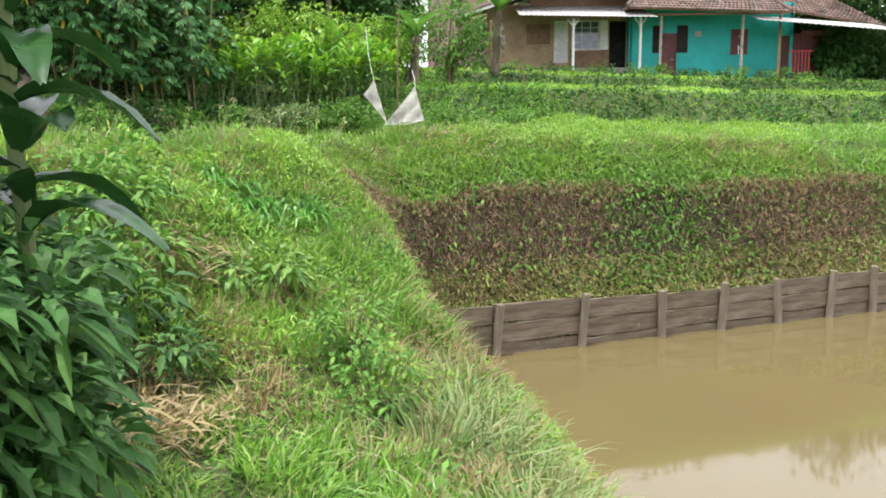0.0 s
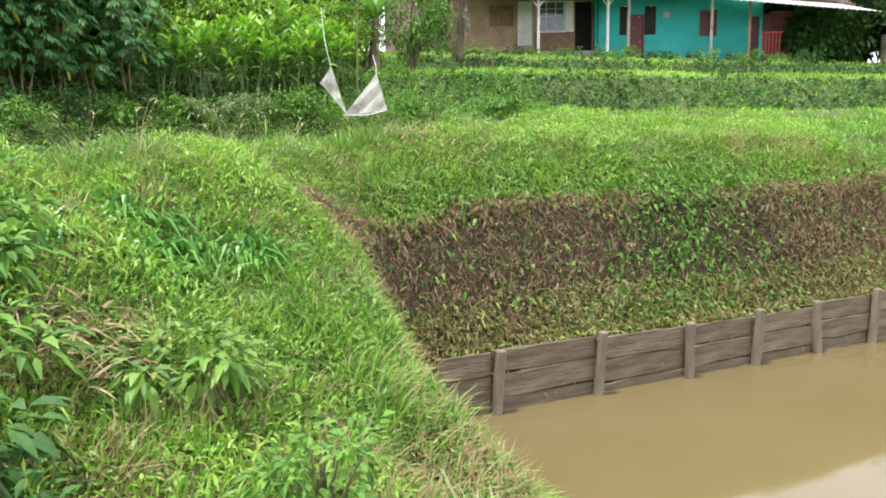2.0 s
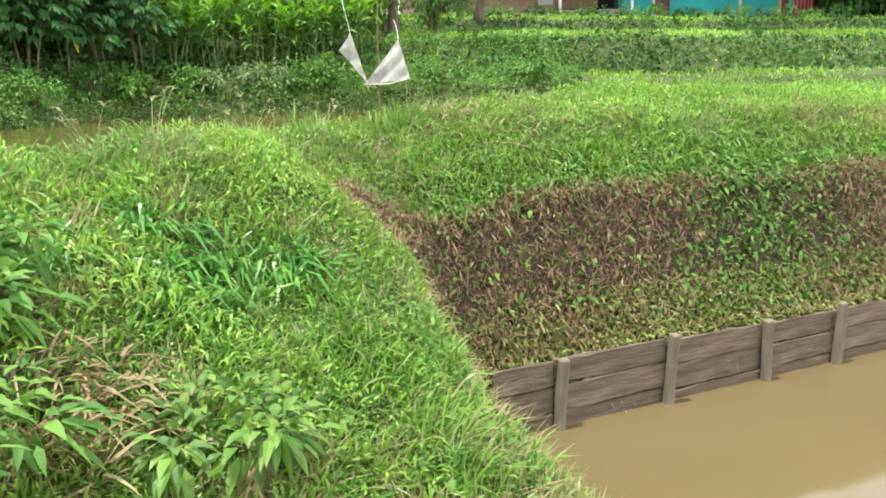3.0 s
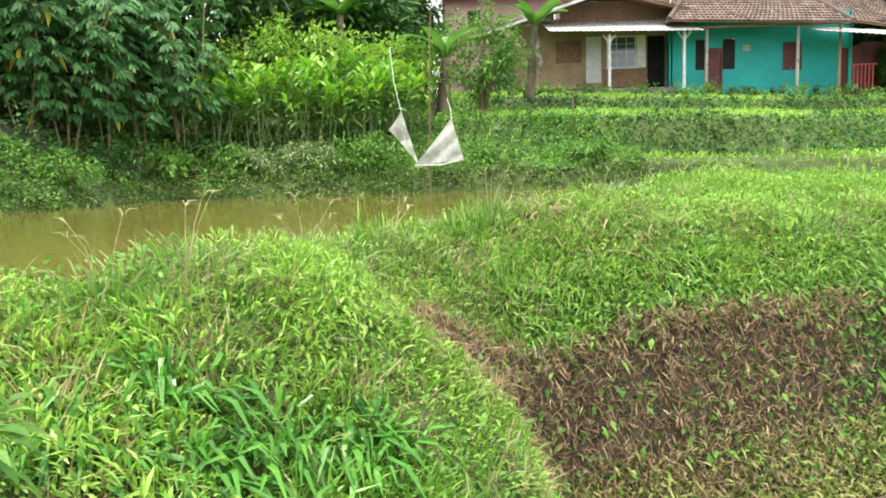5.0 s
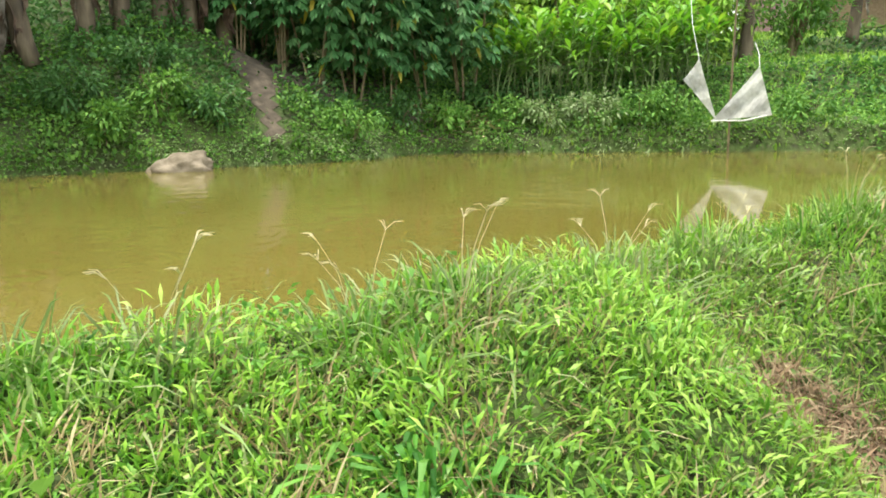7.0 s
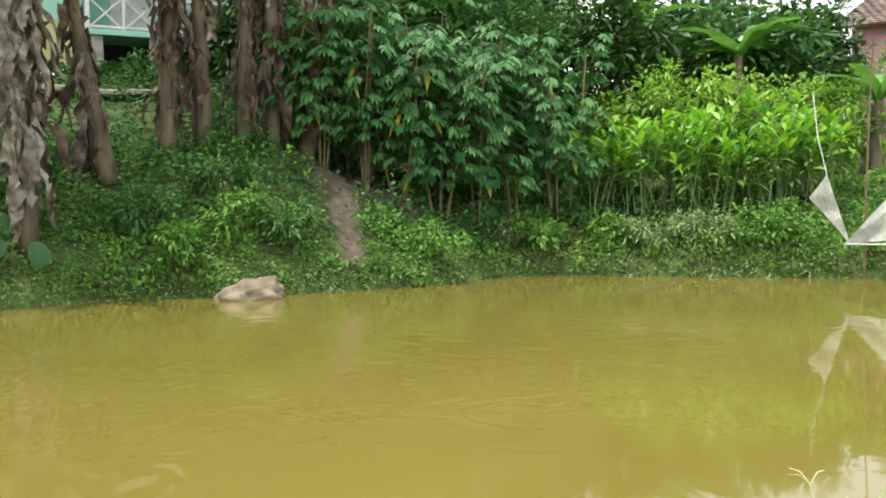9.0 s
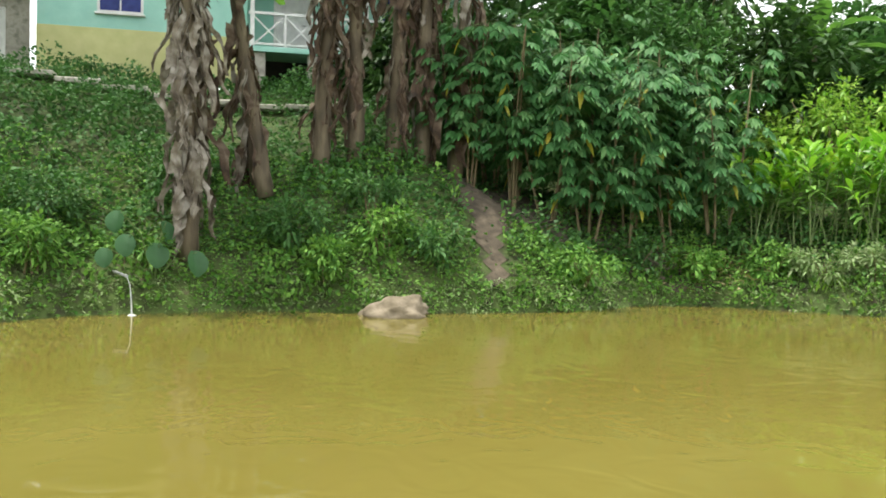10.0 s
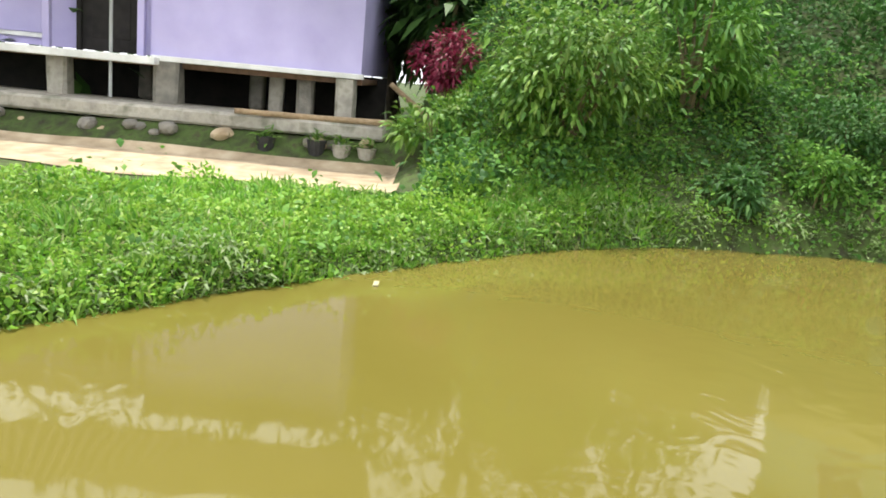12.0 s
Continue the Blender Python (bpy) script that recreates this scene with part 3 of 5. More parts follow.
def dirt_patch(X, Y):
    """Bare trodden earth on the steep bank and the sandy path by the lilac house."""
    slide, _ = dist_line(X, Y, np.array([(-10.85, 22.2), (-11.5, 22.75), (-12.1, 23.3)]))
    a = np.exp(-(slide / 0.3) ** 2) + np.exp(-(((X + 12.3) / 1.3) ** 2 + ((Y - 24.6) / 1.6) ** 2))
    return np.clip(1 - 1.4 * a, 0.03, 1)


def drape(name, label, mask, material, lift, category="ground"):
    """A sheet laid a little above the ground where mask holds."""
    c = mask(gx, gy)
    keepf = (c[:-1, :-1] & c[1:, :-1] & c[:-1, 1:] & c[1:, 1:]).ravel()
    q = gi[keepf]
    V = GV.copy()
    used = np.unique(np.concatenate([q, q + 1, q + nx, q + nx + 1]))
    remap = np.zeros(len(V), int)
    remap[used] = np.arange(len(used))
    W = V[used] + np.array([0, 0, lift])
    F = remap[np.stack([q, q + 1, q + nx + 1, q + nx], 1)]
    return tagged(mesh_np(name, W, [F], material, None, smooth=True), label, category, kind="structure")


drape("bare_earth", "bare brown trodden earth on the steep bank", lambda X, Y: dirt_patch(X, Y) + 0.25 * vnoise(X, Y, 5, 5) < 0.55, M_DIRT, 0.02)
GS, GU = (gx - WALL0[0]) * WALLD[0] + (gy - WALL0[1]) * WALLD[1], -(gx - WALL0[0]) * WALLD[1] + (gy - WALL0[1]) * WALLD[0]
drape("bare_earth", "dark crumbling earth of the cut bank", lambda X, Y: cut_face(GS, GU, gz) & (GU > 0.3) & (GS < 18) & (GS > -0.6) & ~inside(X, Y, POND_LO), M_DIRT, 0.015)
drape("sandy_path", "dry sandy trodden path before the stilt house", lambda X, Y: (X < -13.45 + 0.3 * vnoise(X, Y, 2.5, 14)) & (X > -16.4) & (Y < 10.2 + 0.3 * vnoise(X, Y, 2.5, 15)) & (Y > -1), M_PATH, 0.02)
drape("bare_earth", "bare brown earth under the cassava", lambda X, Y: (np.exp(-(((X + 10.2) / 2.6) ** 2 + ((Y - 25.9) / 1.0) ** 2)) + 0.2 * vnoise(X, Y, 3, 6) > 0.6) & ~inside(X, Y, POND_UP), M_DIRT, 0.03)


def west_bank(i):
    return is_far(i) & (i["far"][1] > FARC[1]) & (i["far"][1] < FARC[13])


def grass_belt(i):
    """How wide the green belt behind the shore is, along it."""
    return np.interp(i["far"][1], (FARC[0], FARC[2], FARC[3], FARC[4], FARC[5]), (3.6, 3.6, 3.6, 6, 14)) * np.where(i["yard"], 0.0, 1.0)


cover("bank_weeds", "lush green creeping weeds on the pond bank", 21, (-22, 2, 6, 33), 560000,
      lambda X, Y, i: np.where(is_far(i) & (i["far"][0] < np.minimum(grass_belt(i), 3.6)), 1.0, 0.0) * np.where(i["far"][0] < 1.4, 1, 0.55) * np.interp(i["far"][1], (FARC[3], FARC[5]), (0.12, 1.0)) * dirt_patch(X, Y) * np.clip(0.75 + vnoise(X, Y, 1.2, 61), 0.25, 1),
      (0.07, 0.14), (0.042, 0.085), 1.0, M_HERB, T_SIMPLE, 0.35, 0.0, 0.3)
# Shade under the bananas is put into these weeds' leaf colour.
cover("bank_weeds", "green weeds below the bananas, coloured darker for their shade", 22, (-24, -6, 10, 34), 300000,
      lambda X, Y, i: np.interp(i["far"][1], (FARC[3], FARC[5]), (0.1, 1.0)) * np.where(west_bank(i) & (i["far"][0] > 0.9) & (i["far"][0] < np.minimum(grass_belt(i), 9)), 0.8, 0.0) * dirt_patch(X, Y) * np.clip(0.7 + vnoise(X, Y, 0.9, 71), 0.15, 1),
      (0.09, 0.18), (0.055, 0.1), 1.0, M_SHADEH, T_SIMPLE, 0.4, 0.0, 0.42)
cover("bank_grass", "pale fringe of grass at the waterline", 23, (-16, 4, 6, 30), 260000,
      lambda X, Y, i: np.where(is_far(i) & (i["far"][0] < 0.45), 0.9, 0.0), (0.1, 0.2), (0.02, 0.045), 1.3, M_PALE, T_SIMPLE, 0.7, 0.0, 0.12)
cover("bank_grass", "fine small-leaved weeds in the bright grass belt", 27, (-19, -6, 3, 17), 260000,
      lambda X, Y, i: np.where(is_far(i) & (i["far"][0] < grass_belt(i)) & (i["far"][0] < 7), 1.0, 0.0) * np.interp(i["far"][1], (FARC[3], FARC[6]), (0.9, 0.0)), (0.05, 0.11), (0.025, 0.055), 1.0, M_LAWN, T_SIMPLE, 0.35, 0.0, 0.16)
cover("bank_grass", "bright grass belt between pond and path", 24, (-17, -6, 3, 15), 200000,
      lambda X, Y, i: np.where(is_far(i) & (i["far"][0] < grass_belt(i)) & (i["far"][1] < FARC[5]), 1.0, 0.0), (0.1, 0.24), (0.012, 0.03), 0.9, M_GRASS, T_GRASS, 0.4, 0.0, 0.06)
cover("terrace_grass", "green grass on the stepped terraces before the houses", 25, (-7, 34, 26, 48), 110000,
      lambda X, Y, i: np.where(is_far(i) & (i["far"][0] < 18), 1.0, 0.0) * np.clip(0.75 + vnoise(X, Y, 0.8, 81), 0.2, 1), (0.14, 0.3), (0.025, 0.055), 0.9, M_LAWN)
cover("terrace_weeds", "dark leafy weeds on the terrace banks", 26, (-7, 34, 26, 48), 160000,
      lambda X, Y, i: np.where(is_far(i), 1.0, 0.0) * (((i["far"][0] > 1.6) & (i["far"][0] < 3.5)) | ((i["far"][0] > 7.7) & (i["far"][0] < 8.8))) * 0.9, (0.12, 0.26), (0.06, 0.12), 1.0, M_SHADEH, T_SIMPLE, 0.4, 0.0, 0.15)


# ---- plank wall of the lower pond ----
wall = thing("retaining_wall", "weathered wooden plank wall along the brown pond", "retaining wall", (WALL0[0], WALL0[1], 0), kind="structure", rz=math.degrees(math.atan2(WALLD[1], WALLD[0])))
rng = random.Random(5)
POSTS = [0.51, 1.67, 2.8, 3.72, 4.71, 5.64, 6.43, 7.2, 8.26] + [9.2 + 0.95 * k for k in range(12)]
pm = None
for k, s in enumerate(POSTS):
    bm = box(0, 0, 0, 0.085, 0.075, 1.25, 0.012)
    bmesh.ops.subdivide_edges(bm, edges=[e for e in bm.edges if e.calc_length() > 0.6], cuts=4)
    for v in bm.verts:
        v.co += Vector((rng.uniform(-1, 1), rng.uniform(-1, 1), 0)) * 0.005
    ob = part("post", bm, M_POST, wall)
    ob.matrix_basis = pose(s + rng.uniform(-0.03, 0.03), -0.05, 0.0 + rng.uniform(-0.03, 0.05), rng.uniform(-3, 3), rng.uniform(-4, 4), rng.uniform(-8, 8))
for k in range(len(POSTS)):
    a = -0.05 if k == 0 else POSTS[k - 1]
    b = POSTS[k]
    z = -0.32
    for row in range(4):
        hgt = rng.uniform(0.2, 0.24)
        bm = box(0, 0, 0, b - a - 0.01, 0.03, hgt - 0.012, 0.006)
        bmesh.ops.subdivide_edges(bm, edges=[e for e in bm.edges if e.calc_length() > 0.4], cuts=5)
        for v in bm.verts:
            v.co += Vector((0, rng.uniform(-1, 1) * 0.006, rng.uniform(-1, 1) * 0.007))
        ob = part("plank", bm, M_PLANK, wall)
        ob.matrix_basis = pose((a + b) / 2, 0.015 + rng.uniform(-0.008, 0.008), z + hgt / 2, rng.uniform(-3, 3), rng.uniform(-0.8, 0.8), 0)
        z += hgt


# ---- plants ----
def vec(*a):
    return np.array(a, float)


def rand_dirs(r, n, up=0.3):
    D = r.normal(size=(n, 3))
    D /= np.linalg.norm(D, axis=1, keepdims=True)
    D[:, 2] = D[:, 2] * 0.6 + up
    return D


def shrub(name, label, at, size, n, leaf, material, seed, template=T_OVATE, droop=0.4, stems=6, group="", category="shrub", lean=(0, 0)):
    """A many-stemmed bush: stems and a crown of separate leaves in uneven clumps."""
    r = np.random.default_rng(seed)
    x, y = at
    t = thing(name, label, category, (x, y, hz(x, y) - 0.03), group)
    sx, sy, sz = size
    for k in range(stems):
        a = r.uniform(0, 6.28)
        e = vec(math.cos(a) * sx * r.uniform(0.2, 0.75), math.sin(a) * sy * r.uniform(0.2, 0.75), sz * r.uniform(0.55, 0.9))
        part("stem", tube([(0.1 * math.cos(a), 0.1 * math.sin(a), 0), tuple(e * vec(0.45, 0.45, 0.5)), tuple(e)], [0.022 * sz, 0.014 * sz, 0.004 * sz], 5), M_STEM, t)
    m = max(8, n // 26)
    C = r.normal(size=(m, 3))
    C /= np.linalg.norm(C, axis=1, keepdims=True)
    C *= r.uniform(0.45, 1.0, m)[:, None]
    C = C * vec(sx, sy, sz * 0.48) + vec(lean[0], lean[1], sz * 0.56)
    idx = r.integers(0, m, n)
    off = r.normal(size=(n, 3)) * min(sx, sy, sz) * 0.13
    P = C[idx] + off
    P[:, 2] = np.maximum(P[:, 2], 0.05)
    D = off / (np.linalg.norm(off, axis=1, keepdims=True) + 1e-6) + (P - vec(0, 0, sz * 0.45)) / max(size) * 0.8
    D[:, 2] += 0.15
    leaves("crown", P, D, r.uniform(leaf * 0.65, leaf * 1.3, n), r.uniform(leaf * 0.3, leaf * 0.5, n), material, t, template, droop, 0.0 if template is T_SIMPLE else 0.25, seed=seed)
    return t


def palmate(name, label, at, h, n, seed, spread=0.75, leaf=0.2, group="cassava plants on the bank"):
    """A cassava plant: thin knotty stems, each topped by fans of seven leaflets."""
    r = np.random.default_rng(seed)
    x, y = at
    t = thing(name, label, "cassava plant", (x, y, hz(x, y) - 0.03), group)
    tips = []
    for k in range(4):
        a = r.uniform(0, 6.28)
        b = vec(math.cos(a) * 0.15, math.sin(a) * 0.15, 0)
        e = vec(math.cos(a) * spread * r.uniform(0.3, 0.8), math.sin(a) * spread * r.uniform(0.3, 0.8), h * r.uniform(0.75, 0.95))
        mid = (b + e) / 2 + r.normal(size=3) * 0.06
        part("stem", tube([tuple(b), tuple(mid), tuple(e)], [0.028, 0.022, 0.012], 6), M_STEM, t)
        tips.append((b, mid, e))
    Ps, Ds, Ls = [], [], []
    bp = bmesh.new()
    for k in range(n):
        b, mid, e = tips[r.integers(0, 4)]
        u = r.uniform(0.3, 1.05)
        c = mid + (e - mid) * (u - 0.5) * 2 if u > 0.5 else b + (mid - b) * u * 2
        a = r.uniform(0, 6.28)
        reach = r.uniform(0.25, 0.62)
        q = c + vec(math.cos(a) * reach, math.sin(a) * reach, r.uniform(-0.2, 0.12))
        tube([tuple(c), tuple((c + q) / 2 + vec(0, 0, 0.05)), tuple(q)], [0.005, 0.004, 0.003], 3, bp)
        out = vec(math.cos(a), math.sin(a), -0.3) * 0.9 + vec(0, 0, -0.3)
        side = vec(-math.sin(a), math.cos(a), 0)
        for j in range(7):
            f = (j - 3) * 0.42
            Ps.append(q)
            Ds.append(out * math.cos(f) + side * math.sin(f) + r.normal(size=3) * 0.05)
            Ls.append(leaf * (1 - 0.09 * abs(j - 3)) * r.uniform(0.9, 1.15))
    tagged(part("leaf_stalk", bp, M_GSTEM, t), kind="stuff")
    Ls = np.array(Ls)
    leaves("crown", np.array(Ps), np.array(Ds), Ls, Ls * 0.36, M_CASS, t, T_LANCE, 0.35, 0.22, seed=seed)
    ny_ = 10
    i = r.integers(0, len(Ps), ny_)
    leaves("yellow_leaves", np.array(Ps)[i] - vec(0, 0, 0.1), np.array(Ds)[i] + vec(0, 0, -0.6), Ls[i] * 1.1, Ls[i] * 0.45, M_YEL, t, T_OVATE, 0.6, 0.2, seed=seed + 1)
    return t


def big_leaf(L, W, droop, seed, seg=9, ragged=0.0, side=0.12):
    """One long arching leaf with a midrib fold, rippled edges and, if ragged, torn strips."""
    r = random.Random(seed)
    bm = bmesh.new()
    rows = []
    for i in range(seg + 1):
        u = i / seg
        w = W * 0.5 * (math.sin(math.pi * min(1, u * 0.93 + 0.05)) ** 0.6)
        z = L * (0.25 * u - droop * u * u)
        x = L * u * (1 - 0.25 * droop * u)
        j = r.uniform(-1, 1) * ragged * W
        rows.append([bm.verts.new((x + j, -w, z + side * w + r.uniform(-1, 1) * 0.02 * L)), bm.verts.new((x, -w * 0.45, z + side * 0.3 * w)), bm.verts.new((x, 0, z - 0.02 * L)),
                     bm.verts.new((x, w * 0.45, z + side * 0.3 * w)), bm.verts.new((x - j, w, z + side * w + r.uniform(-1, 1) * 0.02 * L))])
    for p, q in zip(rows, rows[1:]):
        for k in range(4):
            if ragged and k in (0, 3) and r.random() < ragged:
                continue
            bm.faces.new((p[k], p[k + 1], q[k + 1], q[k]))
    return bm


def banana(label, at, h, dead, green, seed, lean=(0, 0), leafL=1.9, sink=0.0, dmat=M_DEADL):
    """A banana plant: tapering sheathed trunk, arching green leaves, hanging withered ones."""
    r = random.Random(seed)
    x, y = at
    t = thing("banana_plant", label, "banana plant", (x, y, hz(x, y) - 0.05 - sink), "banana plants on the bank")
    top = Vector((lean[0], lean[1], h))
    n = 9
    pts = [tuple(top * (i / n) + Vector((r.uniform(-1, 1), r.uniform(-1, 1), 0)) * 0.015) for i in range(n + 1)]
    part("trunk", tube(pts, [0.19 - 0.09 * i / n for i in range(n + 1)], 12, None, 0.12, r), M_BTRUNK, t, smooth=True)
    for k in range(dead):
        u = r.uniform(0.12, 1.0) ** 0.7
        L = r.choice((0.45, 0.7, 1.0, 1.5)) * r.uniform(0.8, 1.15) * min(1, h / 2)
        a = r.uniform(0, 360)
        b = big_leaf(L, r.uniform(0.08, 0.32), 0.1, seed * 100 + k, 8, 0.35, 0.5)
        for v in b.verts:
            v.co += Vector((0, math.sin(v.co.x * 9 + k) * 0.05, math.sin(v.co.x * 7 + k) * 0.05))
        ob = part("dead_leaf", b, dmat if k % 6 else M_DEADL, t)
        p = top * u
        ob.matrix_basis = pose(p.x + 0.1 * math.cos(radians(a)), p.y + 0.1 * math.sin(radians(a)), p.z, r.uniform(-30, 30), r.uniform(72, 95), a)
    for k in range(green):
        a = 360 * k / max(1, green) + r.uniform(-25, 25)
        L = leafL * r.uniform(0.75, 1.1)
        ob = part("leaf", big_leaf(L, 0.24 * L + 0.08, r.uniform(0.3, 0.75), seed * 50 + k, 12, 0.06), M_BANL, t, smooth=True)
        ob.matrix_basis = pose(top.x, top.y, top.z - 0.05, 0, -r.uniform(25, 65), a)
    return t


banana("banana plant wrapped in grey withered leaves", (-14.35, 18.45), 4.6, 86, 7, 1, (-0.1, 0.0), 2.1)
banana("leaning banana plant with a brown bare trunk", (-14.9, 20.4), 3.9, 27, 7, 2, (-0.55, -0.35), 2.1, 0, M_DEADB)
banana("banana plant with hanging brown dry leaves", (-14.75, 21.6), 4.4, 49, 7, 3, (0.1, 0.15), 2.1, 0, M_DEADB)
banana("thick banana clump with dark dry sheaths", (-14.1, 23.0), 4.9, 57, 7, 4, (0.1, 0.1), 2.1, 0, M_DEADB)
banana("second trunk of the dark banana clump", (-13.75, 23.45), 4.7, 49, 7, 5, (-0.05, 0.15), 2.1, 0, M_DEADB)
banana("banana plant with a dark sheathed trunk", (-14.5, 22.3), 4.6, 37, 7, 11, (-0.15, 0.1), 2.1, 0, M_DEADB)
banana("banana plant with brown hanging leaf sheaths", (-13.3, 24.0), 4.5, 34, 7, 12, (0.1, 0.2), 2.1, 0, M_DEADB)
banana("leaning banana plant with grey dry leaves", (-15.6, 19.5), 4.3, 34, 7, 13, (0.2, -0.3), 2.1, 0, M_DEADB)
banana("young green banana plant behind the galangal", (-6.4, 33.2), 3.0, 4, 8, 6, (0, 0), 1.9)
banana("young green banana plant beside the hedge", (-3.2, 31.6), 1.7, 3, 7, 7, (0.1, 0), 1.6)
banana("green banana plant behind the hedge", (-9.2, 34.0), 3.6, 4, 8, 8, (0, 0), 1.9)
banana("banana plant near the pink building", (-0.6, 36.5), 2.6, 6, 7, 9, (0.2, 0), 1.9)

CASS = [(-13.1, 24.2), (-12.3, 24.6), (-11.6, 24.9), (-10.9, 25.3), (-10.3, 25.9), (-9.6, 26.4), (-12.8, 25.4), (-11.6, 26.1), (-10.5, 27.0), (-9.0, 27.2), (-12.2, 26.8), (-13.6, 25.6)]
for k, p in enumerate(CASS):
    palmate("cassava_plant", "tall cassava plant with drooping green fans of leaves", p, 3.7 + 0.7 * ((k * 37) % 10) / 10, 190, 100 + k, 0.95, 0.28)


def galangal(at, seed, h=1.5):
    r = np.random.default_rng(seed)
    x, y = at
    t = thing("galangal_clump", "galangal clump with glossy yellow-green blades", "plant", (x, y, hz(x, y) - 0.03), "galangal clumps on the bank")
    Ps, Ds, Ls = [], [], []
    for k in range(15):
        b = vec(r.normal() * 0.3, r.normal() * 0.3, 0)
        e = b + vec(r.normal() * 0.22, r.normal() * 0.22, h * r.uniform(0.7, 1.1))
        part("stem", tube([tuple(b), tuple((b + e) / 2), tuple(e)], [0.014, 0.012, 0.006], 5), M_GSTEM, t)
        for j in range(12):
            u = 0.5 + 0.5 * j / 11
            a = r.uniform(0, 6.28)
            Ps.append(b + (e - b) * u)
            Ds.append(vec(math.cos(a), math.sin(a), 0.25 + 1.9 * (u - 0.5) + r.uniform(-0.2, 0.5)))
            Ls.append(r.uniform(0.34, 0.56))
    Ps, Ds, Ls = np.array(Ps), np.array(Ds), np.array(Ls)
    # Lower half gets the darker herb colour as shade beneath the lit blades.
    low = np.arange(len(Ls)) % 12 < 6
    leaves("lower_leaves", Ps[low], Ds[low], Ls[low], Ls[low] * 0.2, M_HERB, t, T_LANCE, 0.6, 0.25, "lower leaves, darkened for the shade below the tops", seed)
    leaves("crown", Ps[~low], Ds[~low], Ls[~low], Ls[~low] * 0.24, M_GING, t, T_LANCE, 0.35, 0.3, seed=seed + 1)
    return t


GAL = [(-8.5, 27.9), (-7.7, 28.2), (-6.9, 28.5), (-6.1, 28.6), (-5.3, 28.9), (-4.5, 29.1), (-8.0, 29.0), (-6.6, 29.4), (-5.2, 29.7), (-4.2, 29.9)]
for k, p in enumerate(GAL):
    galangal(p, 200 + k, 1.5 + 0.25 * (k % 3))

shrub("vine_hedge", "bright green vine-covered hedge behind the galangal", (-7.6, 31.0), (2.3, 1.0, 2.8), 4600, 0.17, M_LAWN, 301, stems=8, category="hedge")
shrub("vine_hedge", "bright green vine-covered hedge with pale leaf tips", (-4.6, 31.8), (1.9, 1.0, 2.3), 3400, 0.17, M_LAWN, 302, stems=8, category="hedge")
shrub("vine_hedge", "dense dark vine-grown hedge beside the tan house", (-2.2, 33.6), (1.7, 1.1, 3.3), 3800, 0.16, M_HERB, 303, stems=8, category="hedge")
shrub("vine_hedge", "tall dark leafy growth behind the cassava", (-11.5, 29.0), (2.6, 1.4, 4.6), 4200, 0.2, M_SHADEH, 304, stems=8, category="hedge")
shrub("vine_hedge", "tall dark leafy growth behind the banana clump", (-15.6, 26.0), (2.2, 1.3, 4.4), 3400, 0.2, M_TREE, 305, stems=8, category="hedge")

for k, (p, s) in enumerate([((-9, 37), (3.2, 1.6, 5.0)), ((-14, 34), (3.0, 1.8, 5.5)), ((-18, 30), (2.6, 1.8, 4.5)), ((-5.6, 41), (1.9, 1.4, 5.2)), ((17.5, 49), (2.4, 1.8, 4.2)), ((22, 47), (2.8, 1.6, 3.6)), ((27, 48), (3.2, 2.0, 4.6)), ((33, 50), (3.5, 2, 5)), ((-6.6, 46), (2.0, 1.4, 5.0)), ((-25, 10.4), (1.6, 1.9, 3.2)), ((-25.5, 14), (1.8, 1.8, 3.6)), ((-17.5, 27), (2.0, 1.6, 4.0)), ((-13.5, 29.5), (2.6, 1.4, 5.2)), ((-10.5, 32.5), (3.0, 1.4, 4.6)), ((-7.0, 35), (2.8, 1.4, 4.2)), ((1.5, 52), (5, 1.6, 4.5)), ((16.5, 46.8), (1.4, 1.0, 2.4)), ((16.8, 50.5), (2.6, 1.2, 3.8)), ((20.5, 50), (2.4, 1.2, 4.2)), ((18.4, 47.6), (1.5, 1.0, 2.6))]):
    shrub("thicket", "dense dark green thicket closing the view", p, s, 4600, 0.38, M_TREE if k % 2 else M_SHADEH, 330 + k, T_SIMPLE, stems=8, category="thicket")
# shrubs by the lilac house
shrub("shrub", "broad sunlit shrub with pointed light green leaves", (-15.2, 12.5), (1.35, 1.5, 2.0), 4200, 0.145, M_BUSH, 311, T_LANCE, 0.5, 9)
shrub("shrub", "tall dark shrub with large oval leaves", (-16.4, 14.6), (1.1, 1.2, 2.6), 2300, 0.18, M_HERB, 312, T_OVATE, 0.4, 7)
shrub("shrub", "low light green shrub at the path's end", (-15.6, 10.6), (0.7, 0.8, 0.9), 700, 0.15, M_BUSH, 313, T_LANCE, 0.5, 6)
shrub("red_shrub", "dark red leafy ornamental shrub by the stilt house", (-17.3, 10.75), (0.5, 0.6, 1.05), 1300, 0.13, M_RED, 314, T_LANCE, 0.5, 6)
shrub("shrub", "tall dark growth between the stilt house and the red shrub", (-20.6, 10.6), (1.1, 1.5, 3.4), 2600, 0.22, M_TREE, 316, stems=7)
shrub("shrub", "leafy green shrub behind the red one", (-19.6, 13.0), (1.5, 1.6, 2.8), 1500, 0.2, M_HERB, 315, stems=7)


